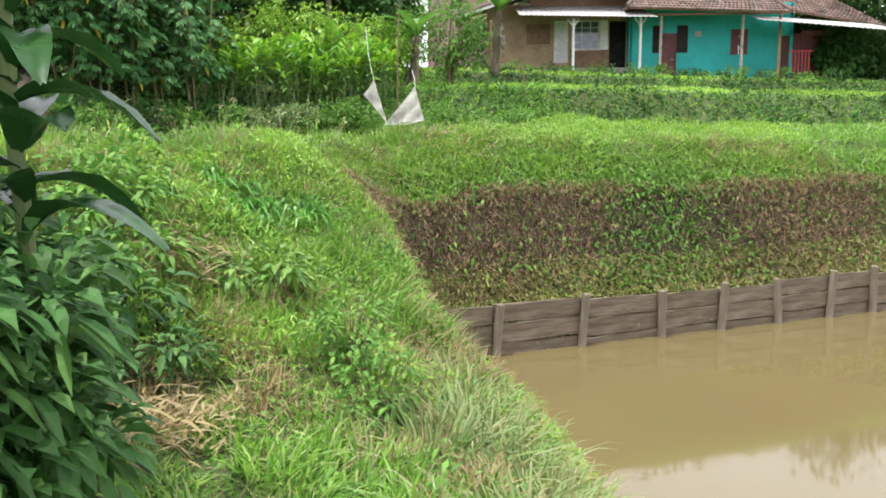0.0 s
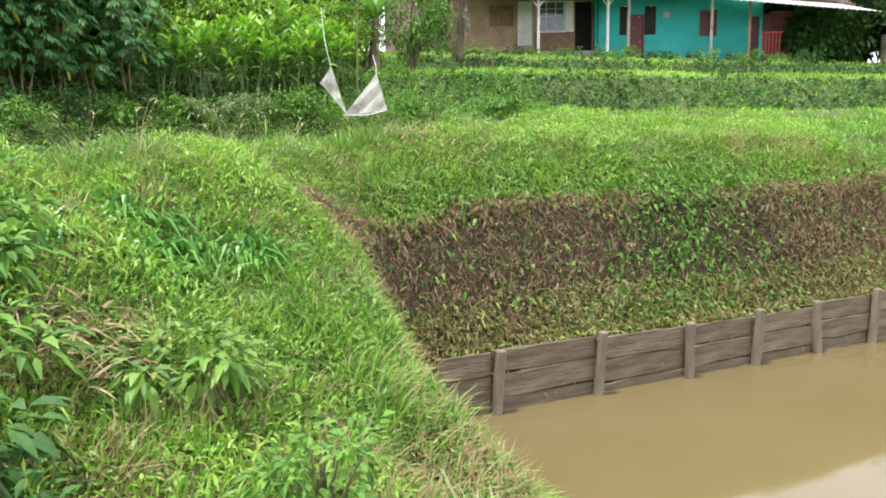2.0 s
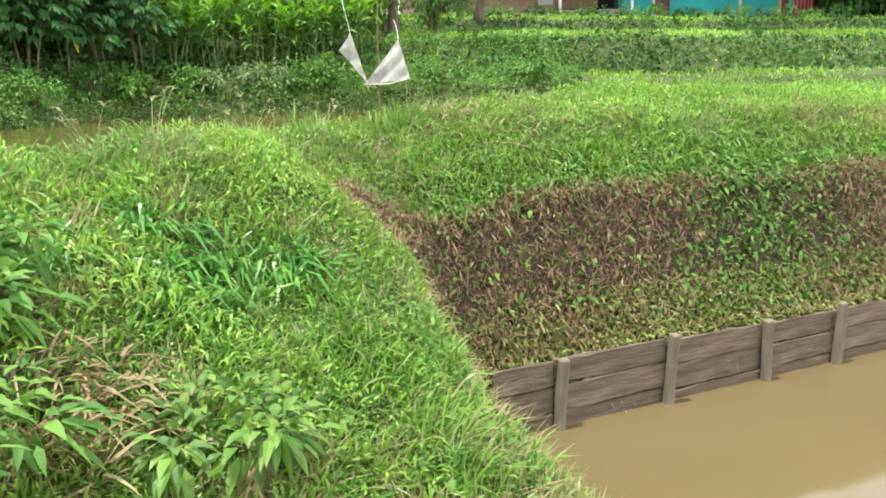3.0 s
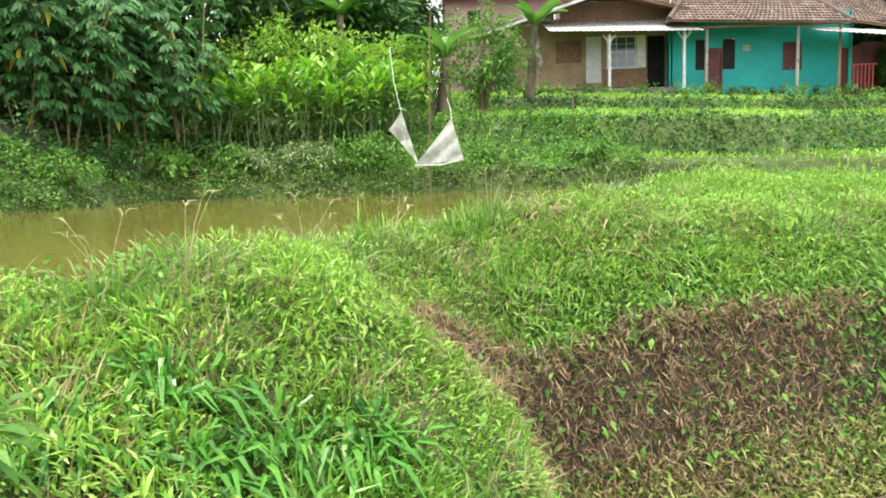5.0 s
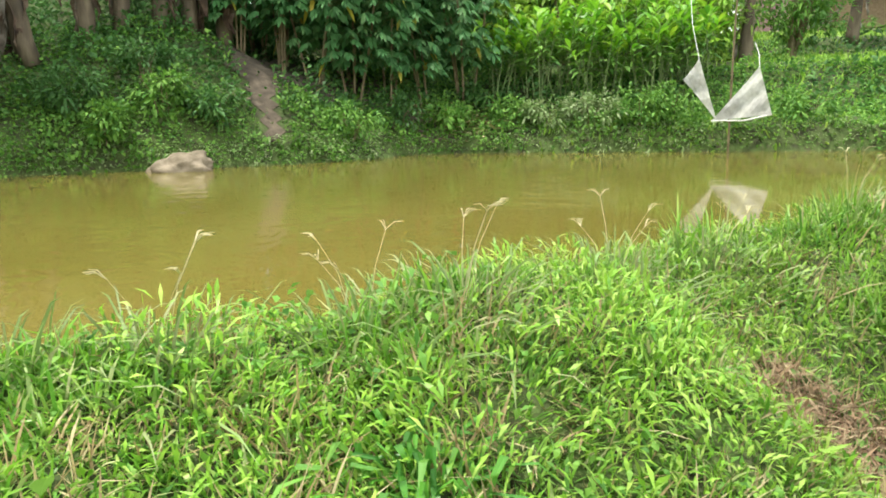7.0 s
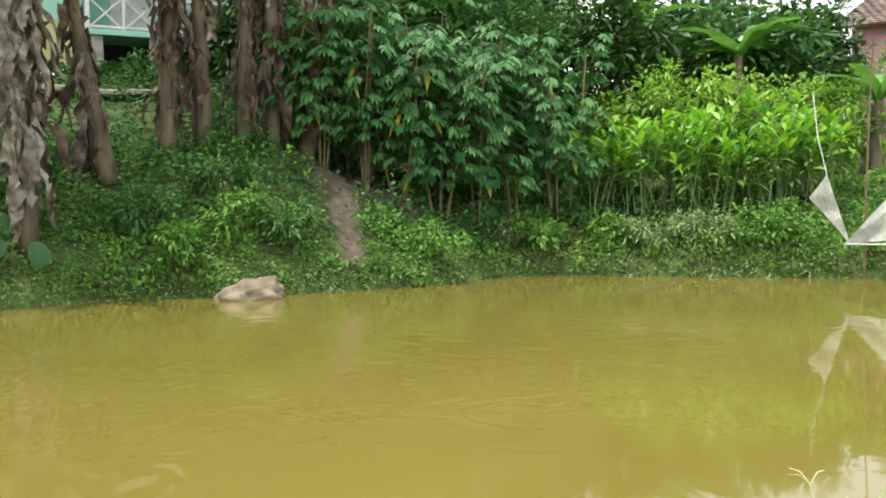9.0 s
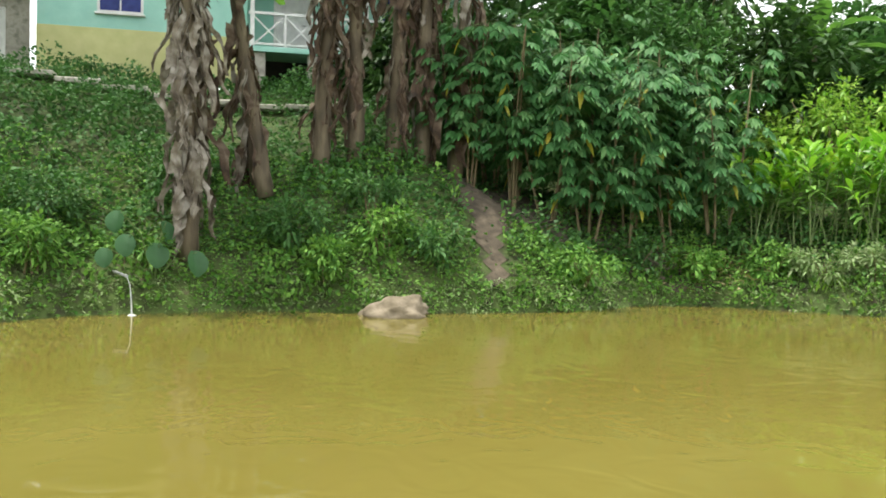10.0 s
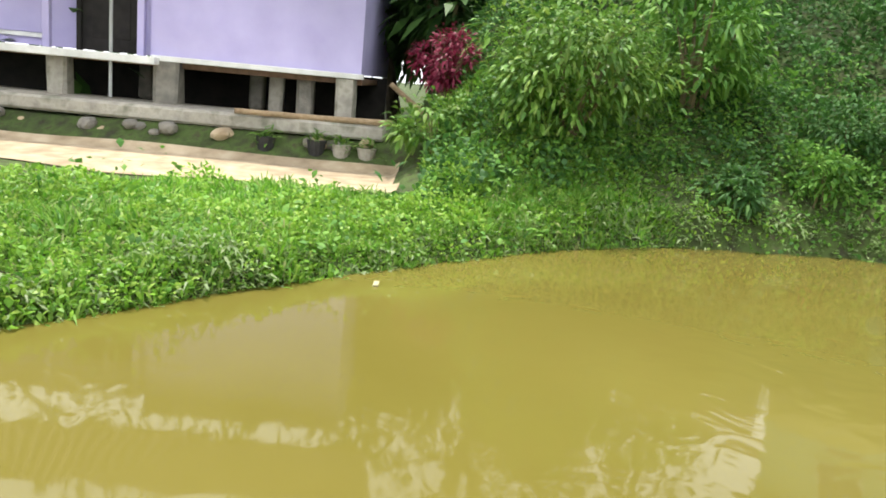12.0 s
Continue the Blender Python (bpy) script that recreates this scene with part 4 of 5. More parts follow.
def broad_tree(label, at, h, crown, n, seed, leaf=0.35, material=None):
    """A tree with a forked trunk, limbs and a crown of leaf clumps with gaps."""
    r = np.random.default_rng(seed)
    x, y = at
    t = thing("tree", label, "tree", (x, y, hz(x, y) - 0.1), "trees round the village")
    bm = bmesh.new()
    fork = vec(r.normal() * 0.3, r.normal() * 0.3, h * 0.45)
    tube([(0, 0, 0), tuple(fork * 0.5 + r.normal(size=3) * 0.1), tuple(fork)], [0.035 * h, 0.026 * h, 0.018 * h], 9, bm)
    tips = []
    for k in range(9):
        a = 6.28 * k / 9 + r.uniform(-0.3, 0.3)
        e = fork + vec(math.cos(a) * crown * r.uniform(0.4, 0.9), math.sin(a) * crown * r.uniform(0.4, 0.9), h * r.uniform(-0.12, 0.5))
        tube([tuple(fork), tuple((fork + e) / 2 + vec(0, 0, 0.2)), tuple(e)], [0.013 * h, 0.008 * h, 0.003 * h], 5, bm)
        tips.append(e)
    part("trunk", bm, M_BARK, t)
    tips = np.array(tips)
    m = 46
    C = tips[r.integers(0, 9, m)] + r.normal(size=(m, 3)) * crown * 0.3
    i = r.integers(0, m, n)
    off = r.normal(size=(n, 3)) * crown * 0.13
    P = C[i] + off
    D = off + vec(0, 0, 0.1)
    leaves("crown", P, D, r.uniform(leaf * 0.6, leaf * 1.3, n), r.uniform(leaf * 0.3, leaf * 0.55, n), material or M_TREE, t, T_SIMPLE, 0.4, 0.0, seed=seed)
    return t


TREES = [((19, 52), 9, 4.5), ((24, 50), 8, 4), ((15, 58), 11, 5), ((28, 56), 11, 5), ((22, 62), 12, 6), ((34, 52), 9, 4.5), ((9, 66), 9, 5), ((0, 66), 7, 4), ((-11, 60), 5.5, 3.2), ((-11, 46), 7, 3.4),
         ((-16.5, 40), 11, 4), ((-21, 33.5), 10, 3.8), ((-14.5, 33), 8.5, 3), ((-24, 9.5), 6, 3), ((40, 60), 12, 6)]
for k, (p, h, c) in enumerate(TREES):
    broad_tree("dense dark green tree behind the houses", p, h, c, 3400, 400 + k, 0.58)
# Extra trees behind the track and stilt house, added for the ponds' reflections.
for k, (p, h, c) in enumerate([((-14, -6), 8, 4), ((-6, -12), 9, 4.5), ((4, -16), 8, 4), ((-22, 0), 9, 4.5), ((-27, 6), 10, 4.5), ((-27, 12.5), 10, 4.5), ((-24, 14.5), 7, 3.2)]):
    broad_tree("leafy tree added at the plot's edge for pond reflections", p, h, c, 1300, 430 + k, 0.5)


# ---- lift net on its pole ----
nx0, ny0 = -3.15, 26.65
net = thing("lift_net", "white fishing lift net hanging in a V from a pole", "fishing net", (nx0, ny0, 2.3))
bm = tube([(0, 0.3, -0.1), (0.02, 0.3, 1.6), (0.05, 0.35, 3.0), (0.1, 0.4, 4.2)], [0.025, 0.022, 0.018, 0.012], 7)
part("pole", bm, M_STEM, net)
part("cord", tube([(-0.58, -0.1, 1.82), (-0.75, 0.1, 2.5), (-0.85, 0.3, 3.3)], [0.008] * 3, 5), M_WHITE, net)
part("cord", tube([(0.55, -0.1, 1.62), (0.53, 0.0, 1.85), (0.44, 0.2, 2.1)], [0.008] * 3, 5), M_WHITE, net)


def net_panel(a, b, c, seed, sag):
    """A hanging triangular sheet of netting, gathered in folds, with real thickness."""
    r = random.Random(seed)
    a, b, c = Vector(a), Vector(b), Vector(c)
    bm = bmesh.new()
    n = 12
    g = {}
    for i in range(n + 1):
        for j in range(n + 1 - i):
            u, v = i / n, j / n
            p = a * (1 - u - v) + b * u + c * v
            p.y += sag * math.sin(math.pi * u) * math.sin(math.pi * min(1, v + 0.2)) + 0.035 * math.sin(17 * v + 5 * u) + r.uniform(-1, 1) * 0.008
            g[i, j] = bm.verts.new(p)
    for i in range(n):
        for j in range(n - i):
            bm.faces.new((g[i, j], g[i + 1, j], g[i, j + 1]))
            if i + j < n - 1:
                bm.faces.new((g[i + 1, j], g[i + 1, j + 1], g[i, j + 1]))
    geo = bmesh.ops.solidify(bm, geom=bm.faces[:], thickness=0.006)
    return bm


part("netting", net_panel((-0.58, -0.1, 1.84), (-0.86, -0.15, 1.42), (-0.2, -0.2, 0.62), 1, 0.12), M_NET, net, "crumpled white netting")
part("netting", net_panel((0.55, -0.1, 1.64), (-0.3, -0.2, 0.6), (0.82, -0.3, 0.72), 2, 0.16), M_NET, net, "sheer white netting")
part("rim", tube([(-0.3, -0.2, 0.61), (0.3, -0.27, 0.61), (0.82, -0.3, 0.72)], [0.014] * 3, 6), M_WHITE, net)

# short stake in the terrace
st = thing("stake", "short weathered wooden stake in the terrace grass", "stake", (0.45, 31.2, hz(0.45, 31.2) - 0.1))
part("stake_post", tube([(0, 0, 0), (0.02, 0, 0.4), (0.0, 0, 0.85)], [0.03, 0.028, 0.02], 7), M_STEM, st)
part("cap", box(0, 0, 0.86, 0.26, 0.06, 0.05, 0.01), M_STEM, st)

# ---- rock at the shore ----
bm = bmesh.new()
bmesh.ops.create_icosphere(bm, subdivisions=4, radius=1)
for v in bm.verts:
    f = noise.fractal(v.co * 1.7, 1.0, 2.0, 4)
    v.co = Vector((v.co.x * 0.52, v.co.y * 0.36, (v.co.z if v.co.z > 0 else v.co.z * 0.5) * 0.30)) * (1 + 0.28 * f)
rock = part("rock", bm, M_ROCK, None, smooth=True)
tagged(rock, "tan boulder half sunk at the waterline", "rock")
rock.matrix_world = pose(-11.25, 20.15, 2.28, 4, -6, 40)


# ---- houses ----
def wall_with_holes(x0, x1, z0, z1, y, thick, holes):
    """A wall in the x-z plane, cut by openings (x0, x1, z0, z1)."""
    bm = bmesh.new()
    xs = sorted({x0, x1, *[v for h in holes for v in h[:2]]})
    zs = sorted({z0, z1, *[v for h in holes for v in h[2:]]})
    for a, b in zip(xs, xs[1:]):
        for c, d in zip(zs, zs[1:]):
            m = ((a + b) / 2, (c + d) / 2)
            if any(h[0] < m[0] < h[1] and h[2] < m[1] < h[3] for h in holes):
                continue
            box((a + b) / 2, y + thick / 2, (c + d) / 2, b - a, thick, d - c, 0, bm)
    bmesh.ops.remove_doubles(bm, verts=bm.verts, dist=0.0005)
    return bm


def window(parent, x0, x1, z0, z1, y, cols=3, rows=3, frame=M_WHITE, pane=M_GLASS):
    w = part("window", wall_with_holes(x0, x1, z0, z1, y - 0.02, 0.07, [(x0 + 0.06, x1 - 0.06, z0 + 0.06, z1 - 0.06)]), frame, parent)
    part("pane", box((x0 + x1) / 2, y + 0.03, (z0 + z1) / 2, x1 - x0 - 0.12, 0.012, z1 - z0 - 0.12, 0), pane, w)
    bm = bmesh.new()
    for i in range(1, cols):
        box(x0 + (x1 - x0) * i / cols, y + 0.005, (z0 + z1) / 2, 0.035, 0.03, z1 - z0 - 0.12, 0, bm)
    for j in range(1, rows):
        box((x0 + x1) / 2, y + 0.008, z0 + (z1 - z0) * j / rows, x1 - x0 - 0.12, 0.026, 0.03, 0, bm)
    part("muntin", bm, frame, w)
    part("sill", box((x0 + x1) / 2, y - 0.05, z0 - 0.03, x1 - x0 + 0.1, 0.12, 0.05, 0.008), frame, w)
    return w


def door(parent, x0, x1, z0, z1, y, material):
    d = part("door", box((x0 + x1) / 2, y + 0.05, (z0 + z1) / 2, x1 - x0, 0.045, z1 - z0, 0.006), material, parent)
    bm = bmesh.new()
    for k in range(2):
        box((x0 + x1) / 2, y + 0.022, z0 + (z1 - z0) * (0.28 + 0.44 * k), (x1 - x0) * 0.66, 0.02, (z1 - z0) * 0.34, 0.006, bm)
    part("door_panel", bm, material, d)
    bm = bmesh.new()
    box(x0 - 0.04, y + 0.02, (z0 + z1) / 2, 0.08, 0.12, z1 - z0 + 0.1, 0.005, bm)
    box(x1 + 0.04, y + 0.02, (z0 + z1) / 2, 0.08, 0.12, z1 - z0 + 0.1, 0.005, bm)
    box((x0 + x1) / 2, y + 0.02, z1 + 0.05, x1 - x0 + 0.16, 0.12, 0.08, 0.005, bm)
    part("door_frame", bm, material, d)
    part("handle", tube([(x1 - 0.1, y + 0.02, z0 + 0.95), (x1 - 0.1, y - 0.03, z0 + 0.95), (x1 - 0.2, y - 0.03, z0 + 0.95)], [0.012] * 3, 6), M_PIPE, d)
    return d


def tile_roof(parent, corners, nu, nv, name="roof", material=None):
    """A pitched roof face of overlapping tile courses: corners eave-left, eave-right, ridge-right, ridge-left."""
    a, b, c, d = [Vector(p) for p in corners]
    nrm = (b - a).cross(d - a).normalized()
    if nrm.z < 0:
        nrm = -nrm
    V, F = [], []
    for j in range(nv):
        v0, v1 = j / nv, (j + 1.18) / nv
        for i in range(nu):
            if j % 2 and i == nu - 1:
                pass
            o = 0.5 / nu if j % 2 else 0
            u0, u1 = min(1, i / nu + o * 0.98), min(1, (i + 0.97) / nu + o)
            k = len(V)
            for (u, v, up) in ((u0, v0, 0.05), (u1, v0, 0.05), (u1, v1, 0.012), (u0, v1, 0.012)):
                v = min(v, 1)
                V.append(a.lerp(b, u).lerp(d.lerp(c, u), v) + nrm * up)
            um = (u0 + u1) / 2
            V.append(a.lerp(b, um).lerp(d.lerp(c, um), v0) + nrm * 0.085)
            V.append(a.lerp(b, um).lerp(d.lerp(c, um), min(v1, 1)) + nrm * 0.04)
            V.append(a.lerp(b, u0).lerp(d.lerp(c, u0), v0) + nrm * 0.02)
            V.append(a.lerp(b, u1).lerp(d.lerp(c, u1), v0) + nrm * 0.02)
            F += [(k, k + 4, k + 5, k + 3), (k + 4, k + 1, k + 2, k + 5), (k + 6, k + 7, k + 1, k + 4), (k + 6, k + 4, k, k)]
    F = [tuple(dict.fromkeys(f)) for f in F]
    me = bpy.data.meshes.new(name)
    me.from_pydata([tuple(v) for v in V], [], F)
    me.materials.append(material or M_TILE)
    ob = new(name, me)
    ob.parent = parent
    bm = bmesh.new()
    vs = [bm.verts.new(p - nrm * s) for s in (0.0, 0.06) for p in (a, b, c, d)]
    for f in ((0, 1, 2, 3), (7, 6, 5, 4), (0, 4, 5, 1), (1, 5, 6, 2), (2, 6, 7, 3), (3, 7, 4, 0)):
        bm.faces.new([vs[i] for i in f])
    part("roof_boarding", bm, M_BROWN, parent)
    return ob


def zinc(parent, corners, n, name="awning", wave=0.02):
    """A corrugated sheet roof with thickness: corners front-left, front-right, back-right, back-left."""
    a, b, c, d = [Vector(p) for p in corners]
    nrm = (b - a).cross(d - a).normalized()
    bm = bmesh.new()
    rows = []
    m = n * 4
    for s in (0, -0.008):
        rows.append([[bm.verts.new(a.lerp(b, i / m).lerp(d.lerp(c, i / m), v) + nrm * (wave * math.sin(i * math.pi / 2) + s)) for i in range(m + 1)] for v in (0, 0.5, 1)])
    for r in rows:
        for p, q in zip(r, r[1:]):
            for i in range(m):
                bm.faces.new((p[i], p[i + 1], q[i + 1], q[i]))
    for k in (0, 2):
        for i in range(m):
            bm.faces.new((rows[0][k][i], rows[0][k][i + 1], rows[1][k][i + 1], rows[1][k][i]))
    return part(name, bm, M_ZINC, parent)


HY = 45.0
# tan house of woven panels
hs = thing("house", "small tan house with woven walls and a zinc awning", "house", (0, HY, 0))
g0 = 6.2
part("wall", wall_with_holes(-1.1, 6.0, g0, 9.4, 2.0, 0.12, [(3.25, 4.6, 7.1, 8.55), (5.1, 5.95, g0, 8.5)]), M_BAMBOO, hs)
part("wall", box(-1.1, 4.0, 7.8, 0.12, 4.0, 3.2, 0), M_BAMBOO, hs)
part("wall_panel", box(2.65, 1.97, 7.5, 0.7, 0.05, 2.1, 0.01), M_WHITE, hs, "white painted panel")
part("wall_panel", box(4.82, 1.97, 7.8, 0.4, 0.05, 1.5, 0.01), M_WHITE, hs, "white painted panel")
part("wall_panel", box(4.1, 1.95, 6.65, 2.0, 0.06, 0.85, 0.01), M_BROWN, hs, "brown boarded wainscot")
part("wall_panel", box(1.5, 1.97, 7.9, 1.2, 0.05, 1.0, 0.01), M_BROWN, hs, "brown boarded shutter")
window(hs, 3.25, 4.6, 7.1, 8.55, 2.0, 3, 4)
# Near-black sheets behind doorway and window stand in for the unlit room.
part("doorway_dark", box(5.5, 2.9, 7.3, 1.2, 0.1, 2.6, 0), M_DARK, hs)
part("room_back", box(3.9, 2.9, 7.8, 1.6, 0.1, 1.8, 0), M_DARK, hs)
for x in (-0.9, 3.1, 6.3):
    bm = tube([(x, -0.3, g0 - 0.3), (x, -0.3, 8.3)], [0.07, 0.065], 8)
    box(x + 0.13, -0.3, 8.1, 0.06, 0.05, 0.5, 0, bm, (0, 38, 0))
    box(x - 0.13, -0.3, 8.1, 0.06, 0.05, 0.5, 0, bm, (0, -38, 0))
    part("post", bm, M_WHITE if x > 0 else M_BROWN, hs)
zinc(hs, ((0.5, -0.9, 8.45), (7.0, -0.9, 8.25), (6.4, 2.0, 9.25), (0.2, 2.0, 9.3)), 26)
tile_roof(hs, ((-2.6, 0.2, 8.6), (3.0, 0.2, 10.3), (3.0, 5.5, 10.9), (-2.6, 5.5, 9.2)), 18, 14)
tile_roof(hs, ((3.0, 0.2, 10.3), (7.0, 0.2, 9.2), (7.0, 5.5, 9.8), (3.0, 5.5, 10.9)), 14, 14)
bm = box(0.2, 0.18, 9.38, 6.0, 0.05, 0.12, 0, None, (0, -17, 0))
part("bargeboard", bm, M_ZINC, hs)
bm = box(3.6, 1.9, 9.5, 5.0, 0.06, 1.2, 0)
part("gable", bm, M_BROWN, hs)
part("plinth", box(2.4, 1.1, g0 - 0.4, 7.4, 2.0, 0.4, 0.03), M_STONE, hs)

# turquoise house
tq = thing("house", "turquoise-painted house with a brown tiled hip roof", "house", (0, HY, 0))
g1 = 5.75
part("wall", wall_with_holes(6.1, 14.0, g1 - 0.3, 9.2, 1.6, 0.14, [(7.65, 8.35, g1 - 0.3, 7.75), (8.4, 8.95, 6.85, 8.2), (7.2, 7.6, 6.85, 8.2), (11.05, 11.9, 6.7, 7.95), (13.5, 14.0, g1 - 0.3, 7.6)]), M_TURQ, tq)
part("wall", box(14.0, 4.4, 7.4, 0.14, 5.6, 3.6, 0), M_TURQ, tq)
part("wall", box(6.1, 4.4, 7.4, 0.14, 5.6, 3.6, 0), M_TURQ, tq)
door(tq, 7.68, 8.32, g1 - 0.2, 7.7, 1.6, M_MAROON)
for a, b in ((8.4, 8.95), (7.2, 7.6)):
    part("shutter", box((a + b) / 2, 1.62, 7.5, b - a, 0.05, 1.35, 0.01), M_DARK, tq, "dark wooden shutter")
part("shutter", box(11.25, 1.62, 7.32, 0.4, 0.05, 1.25, 0.01), M_MAROON, tq, "maroon shutter")
part("shutter", box(11.68, 1.62, 7.32, 0.42, 0.05, 1.25, 0.01), M_MAROON, tq, "maroon shutter")
part("sign", box(9.45, 1.58, 7.75, 0.32, 0.02, 0.26, 0.003), M_CONC, tq, "small pale notice")
for x in (7.3, 11.15, 12.9):
    part("post", tube([(x, 0.0, g1 - 0.4), (x + 0.03, 0.0, 8.5)], [0.075, 0.065], 8), M_CONC if x < 12 else M_BAMBOO, tq)
EAVE = 8.75
tile_roof(tq, ((5.6, -0.6, EAVE), (13.2, -0.6, EAVE - 0.35), (10.6, 4.2, 11.9), (8.2, 4.2, 12.0)), 38, 24)
tile_roof(tq, ((5.6, 8.4, EAVE), (5.6, -0.6, EAVE), (8.2, 4.2, 12.0), (8.2, 4.3, 12.0)), 38, 20)
tile_roof(tq, ((11.5, 1.2, EAVE + 0.4), (18.4, 1.2, 7.9), (14.2, 5.6, 11.6), (11.8, 5.6, 12.2)), 34, 22)
part("ridge", tube([(5.6, -0.6, EAVE + 0.08), (8.2, 4.2, 12.06)], [0.1, 0.1], 8), M_TILE, tq)
part("ridge", tube([(13.2, -0.6, EAVE - 0.27), (10.6, 4.2, 11.96)], [0.1, 0.1], 8), M_TILE, tq)
zinc(tq, ((11.6, -1.3, 8.0), (18.3, -1.3, 7.35), (17.6, 1.2, 8.05), (11.7, 1.2, 8.55)), 26)
part("beam", box(9.4, -0.2, 8.45, 7.6, 0.1, 0.1, 0.01), M_BROWN, tq)
part("door", box(14.0, 1.7, 6.6, 0.9, 0.06, 2.2, 0.01), M_MAROON, tq, "maroon door")
rail = part("railing", box(14.0, 0.2, 6.7, 1.1, 0.05, 0.05, 0), M_REDP, tq, "red painted railing")
for k in range(6):
    part("baluster", box(13.6 + 0.16 * k, 0.2, 6.18, 0.04, 0.04, 1.0, 0), M_REDP, rail)
part("wall", box(15.2, 2.0, 6.6, 1.3, 0.14, 2.5, 0), M_MAROON, tq)
part("plinth", box(10.2, 0.9, g1 - 0.65, 9.0, 2.0, 0.5, 0.03), M_STONE, tq)

# pots along the turquoise front
for k, x in enumerate((6.6, 8.7, 9.2, 9.6, 10.4, 10.8, 12.3, 13.2)):
    z = g1 - 0.26
    p = thing("potted_plant", "black pot with a small green plant by the turquoise wall", "potted plant", (x, HY + 0.9, z), "pots along the turquoise house")
    part("pot", tube([(0, 0, 0), (0, 0, 0.24), (0, 0, 0.27)], [0.1, 0.14, 0.15], 10), M_BLACK, p)
    r = np.random.default_rng(600 + k)
    n = 40
    leaves("foliage", r.normal(size=(n, 3)) * 0.06 + vec(0, 0, 0.3), rand_dirs(r, n, 0.6), r.uniform(0.12, 0.28, n), r.uniform(0.04, 0.08, n), M_HERB, p, seed=k)

# pink building behind
pk = thing("building", "pink two-storey building with a red-brown roof", "building", (0, 56, 0))
part("wall", wall_with_holes(-5.0, 6.5, 6.0, 12.4, 0, 0.15, [(-3.6, -2.9, 10.6, 11.6), (0.6, 1.4, 10.9, 11.6), (3.6, 4.4, 10.9, 11.6)]), M_PINK, pk)
for a in (-3.6, 0.6, 3.6):
    window(pk, a, a + 0.75, 10.75, 11.6, 0.0, 2, 2, M_MAROON, M_DARK)
part("wall", box(-5.0, 3, 9.2, 0.15, 6, 6.4, 0), M_PINK, pk)
tile_roof(pk, ((-6.0, -1.0, 12.2), (12.0, -1.0, 12.2), (10.0, 4, 15.0), (-4.0, 4, 15.0)), 44, 18)
part("balcony", box(-1.0, -0.4, 10.0, 5.0, 0.8, 0.12, 0.01), M_YWALL, pk, "ochre balcony slab")

# far grey shed
sh = thing("shed", "small pale grey shed at the village edge", "shed", (19.9, 44.0, 0))
part("wall", wall_with_holes(0, 2.6, 4.5, 6.6, 0, 0.12, [(0.9, 1.7, 4.5, 6.3)]), M_CONC, sh)
part("wall", box(0, 1.4, 5.6, 0.12, 2.6, 2.0, 0), M_CONC, sh)
part("door", box(1.3, 0.05, 5.4, 0.78, 0.05, 1.8, 0.005), M_BROWN, sh)
zinc(sh, ((-0.3, -0.3, 6.6), (2.9, -0.3, 6.6), (2.9, 3, 7.2), (-0.3, 3, 7.2)), 10, "roof")

# lilac stilt house
LX, LZ = -17.4, 4.12
li = thing("house", "lilac-painted wooden house raised on short stone piers", "house", (LX, 9.25, 0), rz=90)
li.scale = (-1, 1, 1)
# local x runs south along the front, local y runs west into the house
part("wall", wall_with_holes(0, 3.55, LZ, 6.9, 0, 0.09, []), M_LILAC, li)
part("wall", wall_with_holes(3.55, 9.0, LZ, 6.9, 0.7, 0.09, [(3.95, 5.1, LZ, 6.2)]), M_LILAC, li)
part("wall", box(3.55, 0.38, 5.5, 0.09, 0.66, 2.76, 0), M_LILAC, li)
part("wall", box(0.045, 3.1, 5.5, 0.09, 6.0, 2.76, 0), M_LILAC, li)
part("sill_beam", box(1.75, 0.02, LZ - 0.03, 3.6, 0.16, 0.09, 0.01), M_WHITE, li, "white painted sill beam")
part("porch_slab", box(6.1, 0.25, LZ - 0.08, 5.4, 1.1, 0.13, 0.015), M_WHITE, li, "white edge of the porch floor")
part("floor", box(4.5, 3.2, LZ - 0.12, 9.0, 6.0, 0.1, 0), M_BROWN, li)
door(li, 4.02, 5.05, LZ, 6.15, 0.7, M_DARK)
for x in (3.75, 5.35):
    part("porch_post", box(x, 0.05, 5.4, 0.12, 0.12, 2.6, 0.01), M_LILAC, li)
part("drainpipe", tube([(4.2, -0.12, LZ - 0.75), (4.2, -0.12, 6.6)], [0.03, 0.03], 8), M_PIPE, li)
bm = box(7.0, 0.66, 4.75, 2.8, 0.06, 1.0, 0.01)
part("wall_panel", bm, M_WHITE, li, "white framed lower panel")
part("wall_panel", box(7.0, 0.62, 4.75, 2.6, 0.05, 0.84, 0.01), M_LILAC, li)
tile_roof(li, ((-0.6, -1.1, 6.75), (9.6, -1.1, 6.75), (9.6, 3.2, 10.3), (-0.6, 3.2, 10.3)), 44, 22)
for k, (x, y, w) in enumerate(((0.25, 0.15, 0.34), (1.0, 0.5, 0.3), (1.6, 0.9, 0.26), (3.3, 0.15, 0.42), (5.2, 0.2, 0.36), (7.2, 0.3, 0.36), (2.2, 2.0, 0.3), (4.4, 2.2, 0.3))):
    bm = box(x, y, 3.68, w, w, 0.8, 0.05)
    for v in bm.verts:
        v.co += Vector((random.Random(k * 31 + v.index).uniform(-1, 1), random.Random(k * 17 + v.index).uniform(-1, 1), 0)) * 0.02
    part("pier", bm, M_CONC if k % 2 == 0 else M_STONE, li)
# Near-black sheet set behind the piers as the shade below the floor.
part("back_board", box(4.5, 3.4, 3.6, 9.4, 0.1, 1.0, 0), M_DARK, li)

